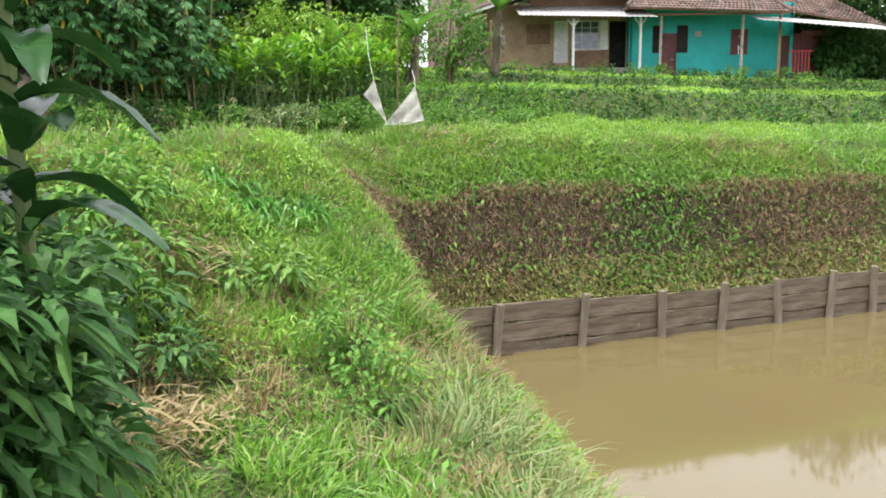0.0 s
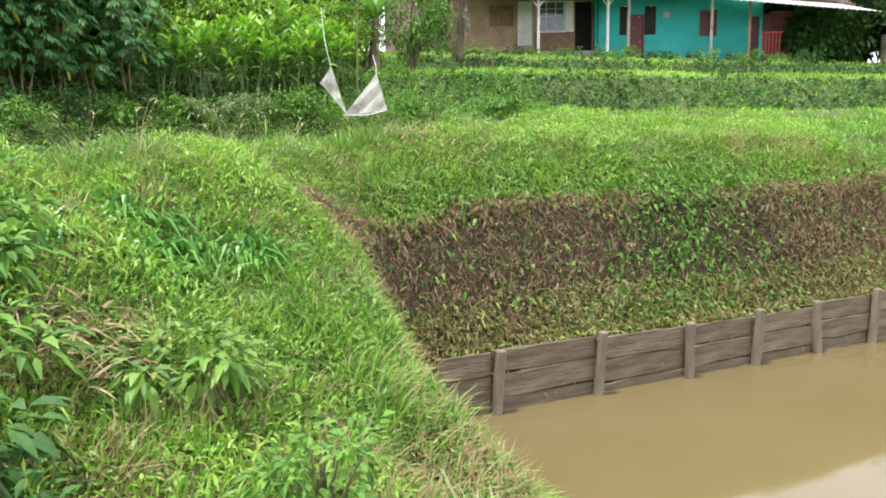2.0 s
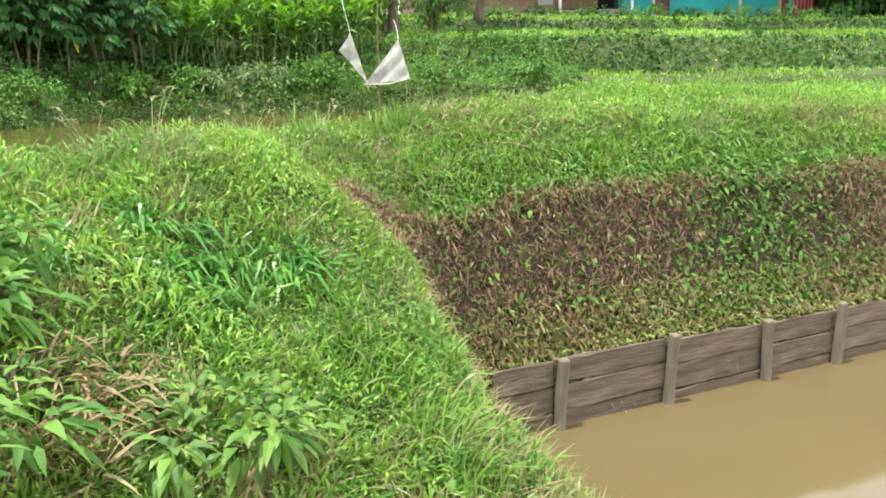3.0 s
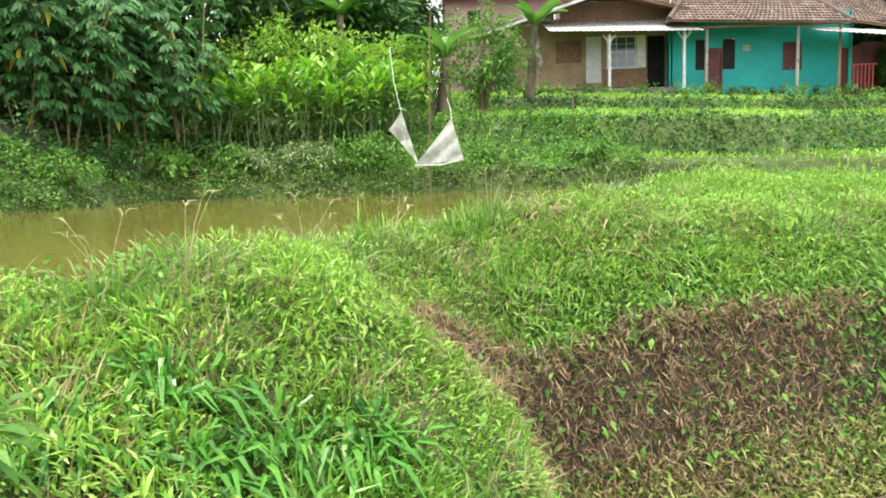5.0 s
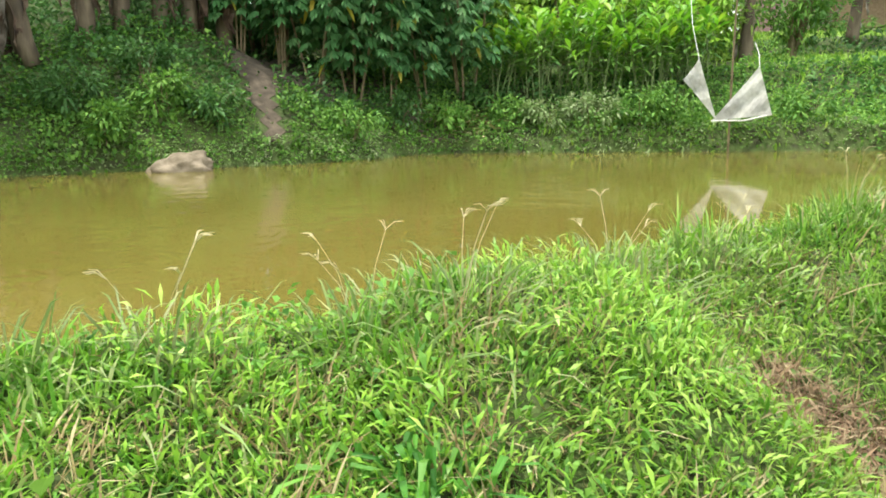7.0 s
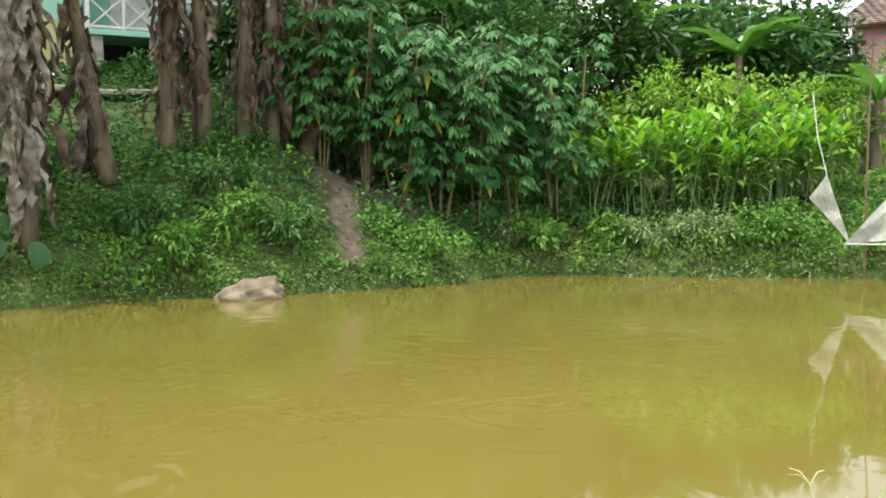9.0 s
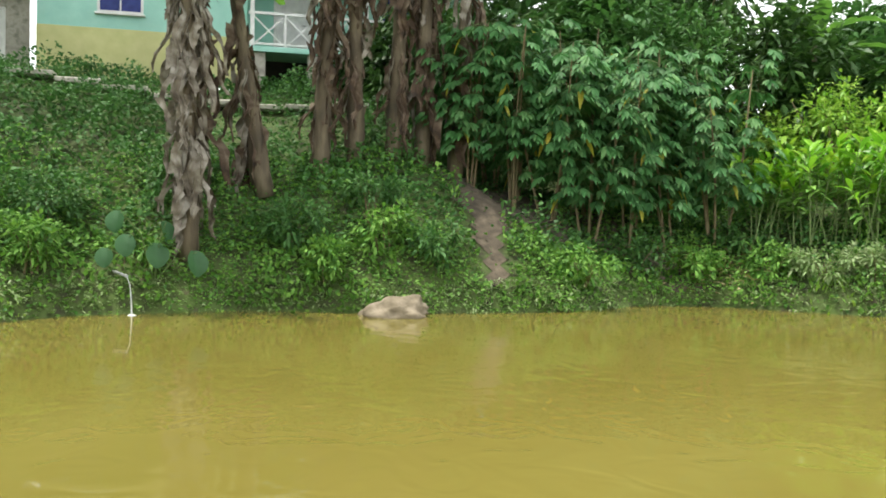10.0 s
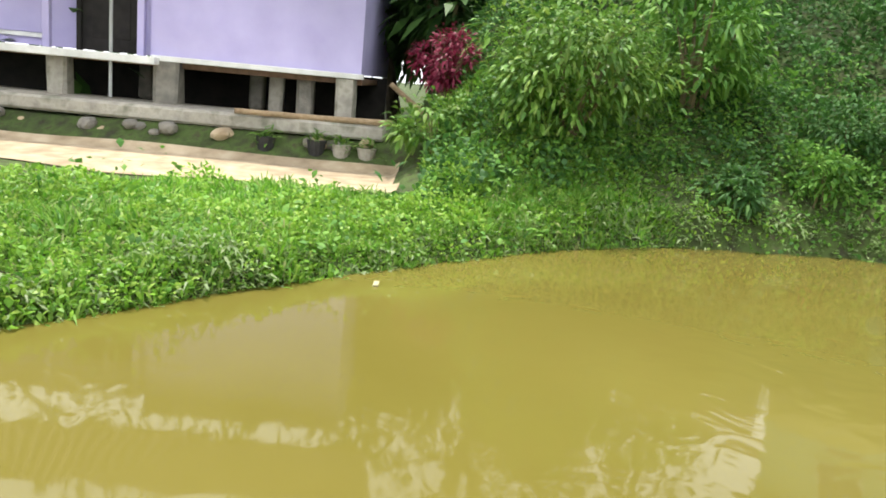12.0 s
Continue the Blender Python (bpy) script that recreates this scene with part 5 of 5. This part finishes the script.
ter = thing("terrace", "pale concrete terrace edge before the stilt house", "terrace", (LX, 9.25, 0), rz=90, kind="structure")
ter.scale = (-1, 1, 1)
part("slab", box(4.4, -0.1, 3.22, 9.9, 1.7, 0.24, 0.04), M_CONC, ter, "worn concrete slab")
rr = random.Random(77)
for k in range(34):
    s = rr.uniform(0.06, 0.18)
    bm = bmesh.new()
    bmesh.ops.create_icosphere(bm, subdivisions=2, radius=s)
    for v in bm.verts:
        v.co *= 1 + 0.3 * noise.noise(v.co * 6 + Vector((k, 0, 0)))
        v.co.z *= 0.7
    o = part("stone", bm, M_STONE if k % 3 else M_PATH, ter)
    o.matrix_basis = pose(rr.uniform(-0.6, 7.5), -1.05 + rr.uniform(-0.14, 0.1), 2.76 + rr.uniform(0, 0.3), 0, 0, rr.uniform(0, 360))
for k, (x, h) in enumerate(((0.1, 0.3), (0.5, 0.34), (-0.3, 0.28), (1.3, 0.32))):
    p = thing("potted_plant", "small leafy plant in a dark pot by the terrace", "potted plant", (LX + 1.2, 9.25 - x, 2.72), "pots below the terrace")
    part("pot", tube([(0, 0, 0), (0, 0, h * 0.85), (0, 0, h)], [0.1, 0.15, 0.16], 12), M_BLACK if k % 2 else M_CONC, p)
    r = np.random.default_rng(640 + k)
    leaves("foliage", r.normal(size=(46, 3)) * 0.05 + vec(0, 0, h), rand_dirs(r, 46, 0.7), r.uniform(0.15, 0.34, 46), r.uniform(0.02, 0.05, 46), M_BUSH, p, T_LANCE, seed=k)
pl = thing("bamboo_pole", "pale bamboo pole lying against the terrace", "pole", (LX + 0.95, 9.0, 3.36))
part("culm", tube([(0, 0.9, 0.05), (-0.1, -0.3, 0.02), (0.1, -1.6, 0.03)], [0.05, 0.05, 0.045], 8), M_BAMBOO, pl)
pl = thing("bamboo_pole", "pale bamboo pole leaning by the red shrub", "pole", (LX - 0.1, 10.1, 3.4))
part("culm", tube([(0, 0.5, 0.0), (-0.2, -0.35, 0.62)], [0.05, 0.045], 8), M_BAMBOO, pl)

# mint house up the slope
mz = 7.35
mi = thing("house", "mint-green house with a yellow base and white porch rail", "house", (-21.2, 23.0, 0), rz=53)
# local x runs along the front, local y away from the pond
part("wall", wall_with_holes(-3.8, 1.2, mz + 1.1, mz + 3.7, 0, 0.14, [(-2.4, -1.3, mz + 1.5, mz + 3.4)]), M_MINT, mi)
part("wall", box(-1.3, 0.05, mz + 0.45, 5.0, 0.2, 1.3, 0.01), M_YWALL, mi, "yellow painted base")
part("wall", wall_with_holes(1.2, 8.0, mz + 0.9, mz + 3.8, 1.6, 0.14, [(2.0, 3.0, mz + 0.9, mz + 3.1), (5.0, 6.3, mz + 1.7, mz + 3.2)]), M_MINT, mi)
part("wall", box(1.2, 0.85, mz + 2.3, 0.14, 1.5, 2.8, 0), M_MINT, mi)
window(mi, -2.4, -1.3, mz + 1.5, mz + 3.4, 0.0, 2, 1, M_WHITE, M_BLUE)
window(mi, 5.0, 6.3, mz + 1.7, mz + 3.2, 1.6, 2, 2, M_WHITE, M_BLUE)
door(mi, 2.05, 2.95, mz + 0.95, mz + 3.05, 1.6, M_WHITE)
part("porch_floor", box(4.6, 0.8, mz + 0.85, 6.9, 1.7, 0.14, 0.01), M_MINT, mi, "mint-green porch edge")
# Dark sheet painted in for the shade beneath the porch floor.
part("under_porch", box(4.6, 1.3, mz + 0.3, 6.8, 0.1, 1.0, 0), M_DARK, mi)
bm = bmesh.new()
for k in range(8):
    x = 1.4 + 0.85 * k
    box(x, 0.05, mz + 1.35, 0.07, 0.07, 0.95, 0.005, bm)
    if k < 7:
        box(x + 0.42, 0.05, mz + 1.35, 0.04, 0.04, 1.05, 0, bm, (0, 46, 0))
        box(x + 0.42, 0.05, mz + 1.35, 0.036, 0.036, 1.05, 0, bm, (0, -46, 0))
box(4.4, 0.05, mz + 1.8, 6.2, 0.08, 0.07, 0.005, bm)
box(4.4, 0.05, mz + 1.0, 6.2, 0.06, 0.06, 0.005, bm)
part("porch_rail", bm, M_WHITE, mi, "white crossed porch railing")
for x in (1.4, 4.4, 7.6):
    part("porch_post", box(x, 0.05, mz + 2.2, 0.11, 0.11, 2.6, 0.01), M_WHITE, mi)
for x in (1.6, 3.0, 4.6, 6.2, 7.6):
    part("pier", box(x, 0.2, mz + 0.3, 0.3, 0.3, 1.1, 0.03), M_CONC, mi)
tile_roof(mi, ((-4.3, -0.9, mz + 3.3), (8.6, -0.9, mz + 3.3), (8.6, 3.6, mz + 4.3), (-4.3, 3.6, mz + 4.3)), 50, 20)
rd = thing("village_path", "pale concrete path running below the mint house", "path", (-19.6, 21.4, 0), rz=53, kind="structure")
for k in range(14):
    x = -7 + k
    wx, wy = -19.6 + math.cos(radians(53)) * x, 21.4 + math.sin(radians(53)) * x
    o = part("slab", box(0, 0, 0, 0.97, 0.8, 0.12, 0.02), M_CONC, rd)
    o.matrix_basis = pose(x, 0, hz(wx, wy) + 0.05, 0, 0, 0)

# grey cottage beyond
gc = thing("house", "grey cottage with white-framed windows up the slope", "house", (-30.5, 19.5, 0), rz=65)
part("wall", wall_with_holes(-3, 3, 7.6, 11.0, 0, 0.14, [(-0.6, 0.5, 9.0, 10.2), (1.4, 2.3, 8.0, 10.1)]), M_CONC, gc)
window(gc, -0.6, 0.5, 9.0, 10.2, 0.0, 2, 2)
door(gc, 1.45, 2.25, 8.0, 10.05, 0.0, M_WHITE)
tile_roof(gc, ((-3.6, -0.9, 10.9), (3.6, -0.9, 10.9), (3.6, 3, 12.8), (-3.6, 3, 12.8)), 26, 16)


# ---- small plants and clutter ----
def tuft(name, label, at, n, L, W, material, seed, spread=0.55, template=T_BLADE, fold=0.0, rad=0.12, droop=0.5, group="grass tufts"):
    r = np.random.default_rng(seed)
    x, y = at
    P = np.stack([r.normal(size=n) * rad, r.normal(size=n) * rad, np.zeros(n)], 1)
    D = tilt(r, n, spread) + P * vec(2.5, 2.5, 0)
    P[:, 2] = height(P[:, 0] + x, P[:, 1] + y) - hz(x, y) - 0.02
    Ls = r.uniform(L * 0.55, L * 1.1, n)
    ob = leaves(name, P, D, Ls, r.uniform(W * 0.7, W * 1.2, n), material, None, template, droop, fold, seed=seed)
    ob.matrix_world = pose(x, y, hz(x, y))
    return tagged(ob, label, "grass tuft", "", "stuff")


M_CLUMP = leafmat("broad_grass", [(0.07, 0.24, 0.03), (0.12, 0.34, 0.04), (0.05, 0.18, 0.03), (0.2, 0.42, 0.07)], 0.32, 0.3)
M_TALL = leafmat("tall_grass", [(0.14, 0.24, 0.06), (0.22, 0.32, 0.1), (0.34, 0.36, 0.17), (0.1, 0.2, 0.05)], 0.5, 0.3)
for k, p in enumerate([(0.05, 8.3), (-0.25, 8.7), (0.2, 8.0), (-0.05, 9.0), (-0.45, 8.25), (0.3, 7.5), (-0.35, 9.4), (0.0, 7.4)]):
    tuft("grass_tuft", "tall grey-green grass tuft at the pond's edge", p, 150, 0.62, 0.014, M_TALL, 700 + k, 0.4, rad=0.16)
for k, p in enumerate([(-2.25, 11.35), (-2.55, 11.15), (-1.95, 11.6), (-2.75, 11.5), (-2.3, 10.9), (-2.95, 11.0)]):
    tuft("grass_tuft", "broad-bladed bright green grass clump on the slope", p, 120, 0.5, 0.026, M_CLUMP, 720 + k, 0.7, T_LANCE, 0.3, 0.1, 0.85, "broad grass clumps")
for k, p in enumerate([(-3.0, 12.35), (-3.3, 12.1), (-3.75, 11.5), (-4.1, 11.2), (-2.6, 13.3), (-2.2, 14.0), (-1.5, 15.3), (-0.4, 16.6), (-4.9, 9.7), (-5.65, 9.55), (-5.85, 9.3)]):
    tuft("grass_tuft", "tall grass tuft with pale seed stalks on the dike", p, 120, 0.52, 0.012, M_TALL, 740 + k, 0.45, rad=0.16, group="seeding grass tufts")
    r = random.Random(760 + k)
    x, y = p
    sg = thing("seed_grass", "thin straw stalks with forked seed heads", "grass", (x, y, hz(x, y) - 0.02), "seeding grass stalks")
    for j in range(4):
        a, h = r.uniform(0, 6.28), r.uniform(0.28, 0.44)
        e = Vector((math.cos(a) * 0.16, math.sin(a) * 0.16, h))
        b = tube([(e.x * 0.1, e.y * 0.1, 0), tuple(e * 0.55 + Vector((0, 0, 0.05))), tuple(e)], [0.0016, 0.0014, 0.001], 4)
        for q in range(4):
            c = a + r.uniform(-1.6, 1.6)
            tube([tuple(e), (e.x + math.cos(c) * 0.035, e.y + math.sin(c) * 0.035, h + 0.03), (e.x + math.cos(c) * 0.07, e.y + math.sin(c) * 0.07, h + 0.03)], [0.0012, 0.0018, 0.001], 4, b)
        part("stalk", b, M_STRAW, sg)

# big-leaved plant and dark weeds at the start of the track
dx, dy = -1.72, 6.85
dr = thing("dracaena_plant", "tall plant with glossy dark green drooping strap leaves", "plant", (dx, dy, hz(dx, dy) - 0.03))
part("trunk", tube([(0, 0, 0), (0.03, 0, 0.8), (-0.02, 0.02, 1.6), (0, 0, 2.5)], [0.035, 0.03, 0.028, 0.02], 8), M_GSTEM, dr)
r = random.Random(55)
for k in range(24):
    a, z = 137.5 * k + r.uniform(-20, 20), 1.15 + 1.35 * k / 24
    L = r.uniform(0.4, 0.6)
    o = part("leaf", big_leaf(L, r.uniform(0.14, 0.2), r.uniform(0.55, 0.95), 900 + k, 10, 0.0, 0.35), M_BIG, dr, smooth=True)
    o.matrix_basis = pose(0.02, 0, z, 0, -r.uniform(5, 40), a)
shrub("weed_bush", "dark bushy weeds with narrow pointed leaves", (-1.72, 6.4), (0.45, 0.55, 1.3), 2600, 0.12, M_SHADEH, 801, T_LANCE, 0.6, 9)
shrub("weed_bush", "dark bushy weeds under the tall strap-leaved plant", (-2.1, 7.1), (0.5, 0.55, 1.2), 2000, 0.13, M_SHADEH, 802, T_LANCE, 0.6, 8)
shrub("weed_bush", "low dark leafy weeds beside the track", (-2.5, 8.9), (0.5, 0.5, 0.5), 500, 0.14, M_SHADEH, 803, T_OVATE, 0.5, 6)
shrub("weed_bush", "low leafy weeds in dry grass", (-2.9, 9.8), (0.45, 0.5, 0.4), 320, 0.12, M_HERB, 804, T_OVATE, 0.5, 6)
shrub("weed_bush", "thin twiggy weed with small grey-green leaves", (-1.05, 9.1), (0.3, 0.3, 0.6), 520, 0.06, M_HERB, 805, T_LANCE, 0.4, 9)
shrub("weed_bush", "thin twiggy weed with small leaves by the pond", (-0.8, 8.5), (0.3, 0.3, 0.5), 420, 0.06, M_HERB, 806, T_LANCE, 0.4, 8)
shrub("vine_hedge", "dense dark undergrowth beside the grassy track", (-4.6, 7.2), (1.0, 1.2, 1.6), 1600, 0.15, M_HERB, 807, T_OVATE, 0.5, 7)

for k, (p, s) in enumerate([((-2.7, 9.35), 0.45), ((-2.15, 8.55), 0.4), ((-1.85, 9.95), 0.38), ((-3.2, 10.3), 0.45), ((-3.3, 9.0), 0.5), ((-2.9, 8.2), 0.5)]):
    shrub("weed_mound", "clump of broad-leaved weeds in the bank grass", p, (s, s, s * 0.95), 330, 0.11, (M_HERB, M_SHADEH, M_BUSH)[k % 3], 890 + k, T_OVATE, 0.5, 5, "weed clumps on the track", "weeds")
for k, (x, y, w) in enumerate(((-1.75, 8.0, 0.35), (-2.35, 9.9, 0.3), (-2.3, 7.5, 0.4), (-0.6, 14.9, 0.4), (-1.1, 15.4, 0.35), (0.6, 15.6, 0.4))):
    r = np.random.default_rng(980 + k)
    n = 230 if y < 12 else 80
    X, Y = r.normal(x, w * 0.6, n), r.normal(y, w * 0.6, n)
    P = np.stack([X, Y, height(X, Y) + r.uniform(0.02, 0.12, n)], 1)
    o = leaves("cut_straw", P, np.stack([r.normal(size=n), r.normal(size=n), r.uniform(-0.2, 0.5, n)], 1), r.uniform(0.12, 0.34, n), r.uniform(0.008, 0.02, n), M_DRY, None, T_BLADE, 0.3, 0.0, seed=981 + k)
    tagged(o, "matted pale straw of cut grass", "straw", "patches of cut straw", "stuff")

# bushy hummocks along the far shore
rr = random.Random(91)
HUM = [(-12.6, 19.9), (-12.3, 20.9), (-10.0, 23.6), (-9.0, 26.0), (-7.8, 26.7), (-6.9, 26.9), (-6.0, 27.0), (-5.0, 27.3), (-4.4, 27.6), (-1.8, 28.2), (0.6, 28.6), (-14.6, 17.6), (-14.9, 16.2), (-14.6, 14.9), (-13.5, 20.0), (-11.6, 21.5), (-15.7, 18.9), (-13.0, 21.3), (-15.9, 16.9), (-9.9, 25.4), (-8.4, 27.2)]
for k, p in enumerate(HUM):
    # From the fourteenth on, mounds take the leaf colour darkened for shade.
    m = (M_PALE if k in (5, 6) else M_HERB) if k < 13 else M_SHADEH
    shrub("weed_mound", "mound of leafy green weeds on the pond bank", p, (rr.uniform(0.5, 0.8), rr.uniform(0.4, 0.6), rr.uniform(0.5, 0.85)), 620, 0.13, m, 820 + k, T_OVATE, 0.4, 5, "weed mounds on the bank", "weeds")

for k in range(16):
    p = (-1.2 + 1.05 * k, 43.4 - 0.04 * k + rr.uniform(-0.5, 0.5))
    shrub("weed_mound", "leafy weeds growing before the house fronts", p, (rr.uniform(0.5, 0.8), 0.4, rr.uniform(0.35, 0.75)), 300, 0.16, M_HERB if k % 3 else M_SHADEH, 860 + k, T_SIMPLE, 0.4, 4, "weeds before the houses", "weeds")

# taro leaves over a spout that runs into the pond
M_TARO = mat("taro_leaf", [(0.03, 0.1, 0.03), (0.05, 0.15, 0.045)], 0.6, 3.0, 0.2, trans=0.25)
tx, ty = -14.15, 17.75
ta = thing("taro_plant", "taro plant with broad heart-shaped leaves over the water", "taro plant", (tx, ty, hz(tx, ty)))
for k, (ex, ey, ez, s) in enumerate(((0.3, -0.1, 0.62, 0.34), (0.15, -0.5, 0.75, 0.3), (0.45, 0.45, 0.5, 0.36), (-0.1, 0.25, 0.95, 0.32), (0.1, -0.8, 0.55, 0.26), (-0.3, -0.4, 1.1, 0.3))):
    st_ = part("stalk", tube([(0, 0, 0), (ex * 0.4, ey * 0.4, ez * 0.7), (ex, ey, ez)], [0.014, 0.011, 0.007], 6), M_GSTEM, ta)
    o = part("leaf", big_leaf(s * 1.25, s, 0.3, 950 + k, 8, 0.0, 0.3), M_TARO, ta, smooth=True)
    o.matrix_basis = pose(ex - 0.08, ey, ez + 0.02, 0, 72, math.degrees(math.atan2(ey, ex)) * 0.3 - 15)
sp = thing("water_spout", "grey pipe pouring a thin stream into the pond", "water pipe", (-14.05, 17.2, 0))
part("pipe", tube([(-0.5, 0.1, 2.88), (0.08, 0.0, 2.84)], [0.022, 0.022], 10), M_PIPE, sp)
part("stream", tube([(0.08, 0, 2.83), (0.17, 0, 2.72), (0.21, 0, 2.5), (0.23, 0, 2.28)], [0.007, 0.006, 0.009, 0.014], 8), M_FOAM, sp, "thin falling stream of water")
part("splash", tube([(0.23, 0, 2.268), (0.23, 0, 2.285)], [0.07, 0.04], 12), M_FOAM, sp)

# fallen sticks, husks and litter
for k, (x, y, a, L) in enumerate(((-9.75, 26.3, 70, 0.6), (-9.3, 26.2, 50, 0.4), (-11.2, 24.3, 20, 0.7), (-10.6, 24.8, 160, 0.5))):
    z = hz(x, y)
    o = part("stick", tube([(-L / 2, 0, 0.05), (0, 0.02, 0.12), (L / 2, 0, 0.3)], [0.018, 0.016, 0.01], 6), M_DRY, None)
    o.matrix_world = pose(x, y, z, 0, 0, a)
    tagged(o, "dry fallen stick lying on the bank", "stick", "fallen sticks")
r = np.random.default_rng(970)
n = 260
X, Y = r.normal(-8.9, 0.5, n), r.normal(26.5, 0.3, n)
P = np.stack([X, Y, height(X, Y) + 0.05], 1)
o = leaves("dry_litter", P, np.stack([r.normal(size=n), r.normal(size=n), r.uniform(0, 0.4, n)], 1), r.uniform(0.15, 0.4, n), r.uniform(0.03, 0.07, n), M_DRY, None, T_LANCE, 0.2, 0.2, seed=9)
tagged(o, "heap of pale dry leaf litter under the plants", "leaf litter", kind="stuff")
for k, (x, y) in enumerate(((-10.5, 10.25), (-9.75, 24.0), (-10.0, 22.9))):
    bm = box(0, 0, 0, 0.13, 0.05, 0.02, 0.008)
    o = part("floating_litter", bm, M_STRAW, None)
    o.matrix_world = pose(x, y, Z_UP + 0.012, 3, 2, 40 * k)
    tagged(o, "scrap of pale litter floating at the shore", "litter", "floating litter")
tw = thing("twig", "dark bent twig standing in the brown pond", "twig", (-0.05, 10.5, -0.2))
part("branch", tube([(0, 0, 0), (0.03, 0, 0.3), (0.1, 0.02, 0.42)], [0.012, 0.01, 0.006], 6), M_BARK, tw)
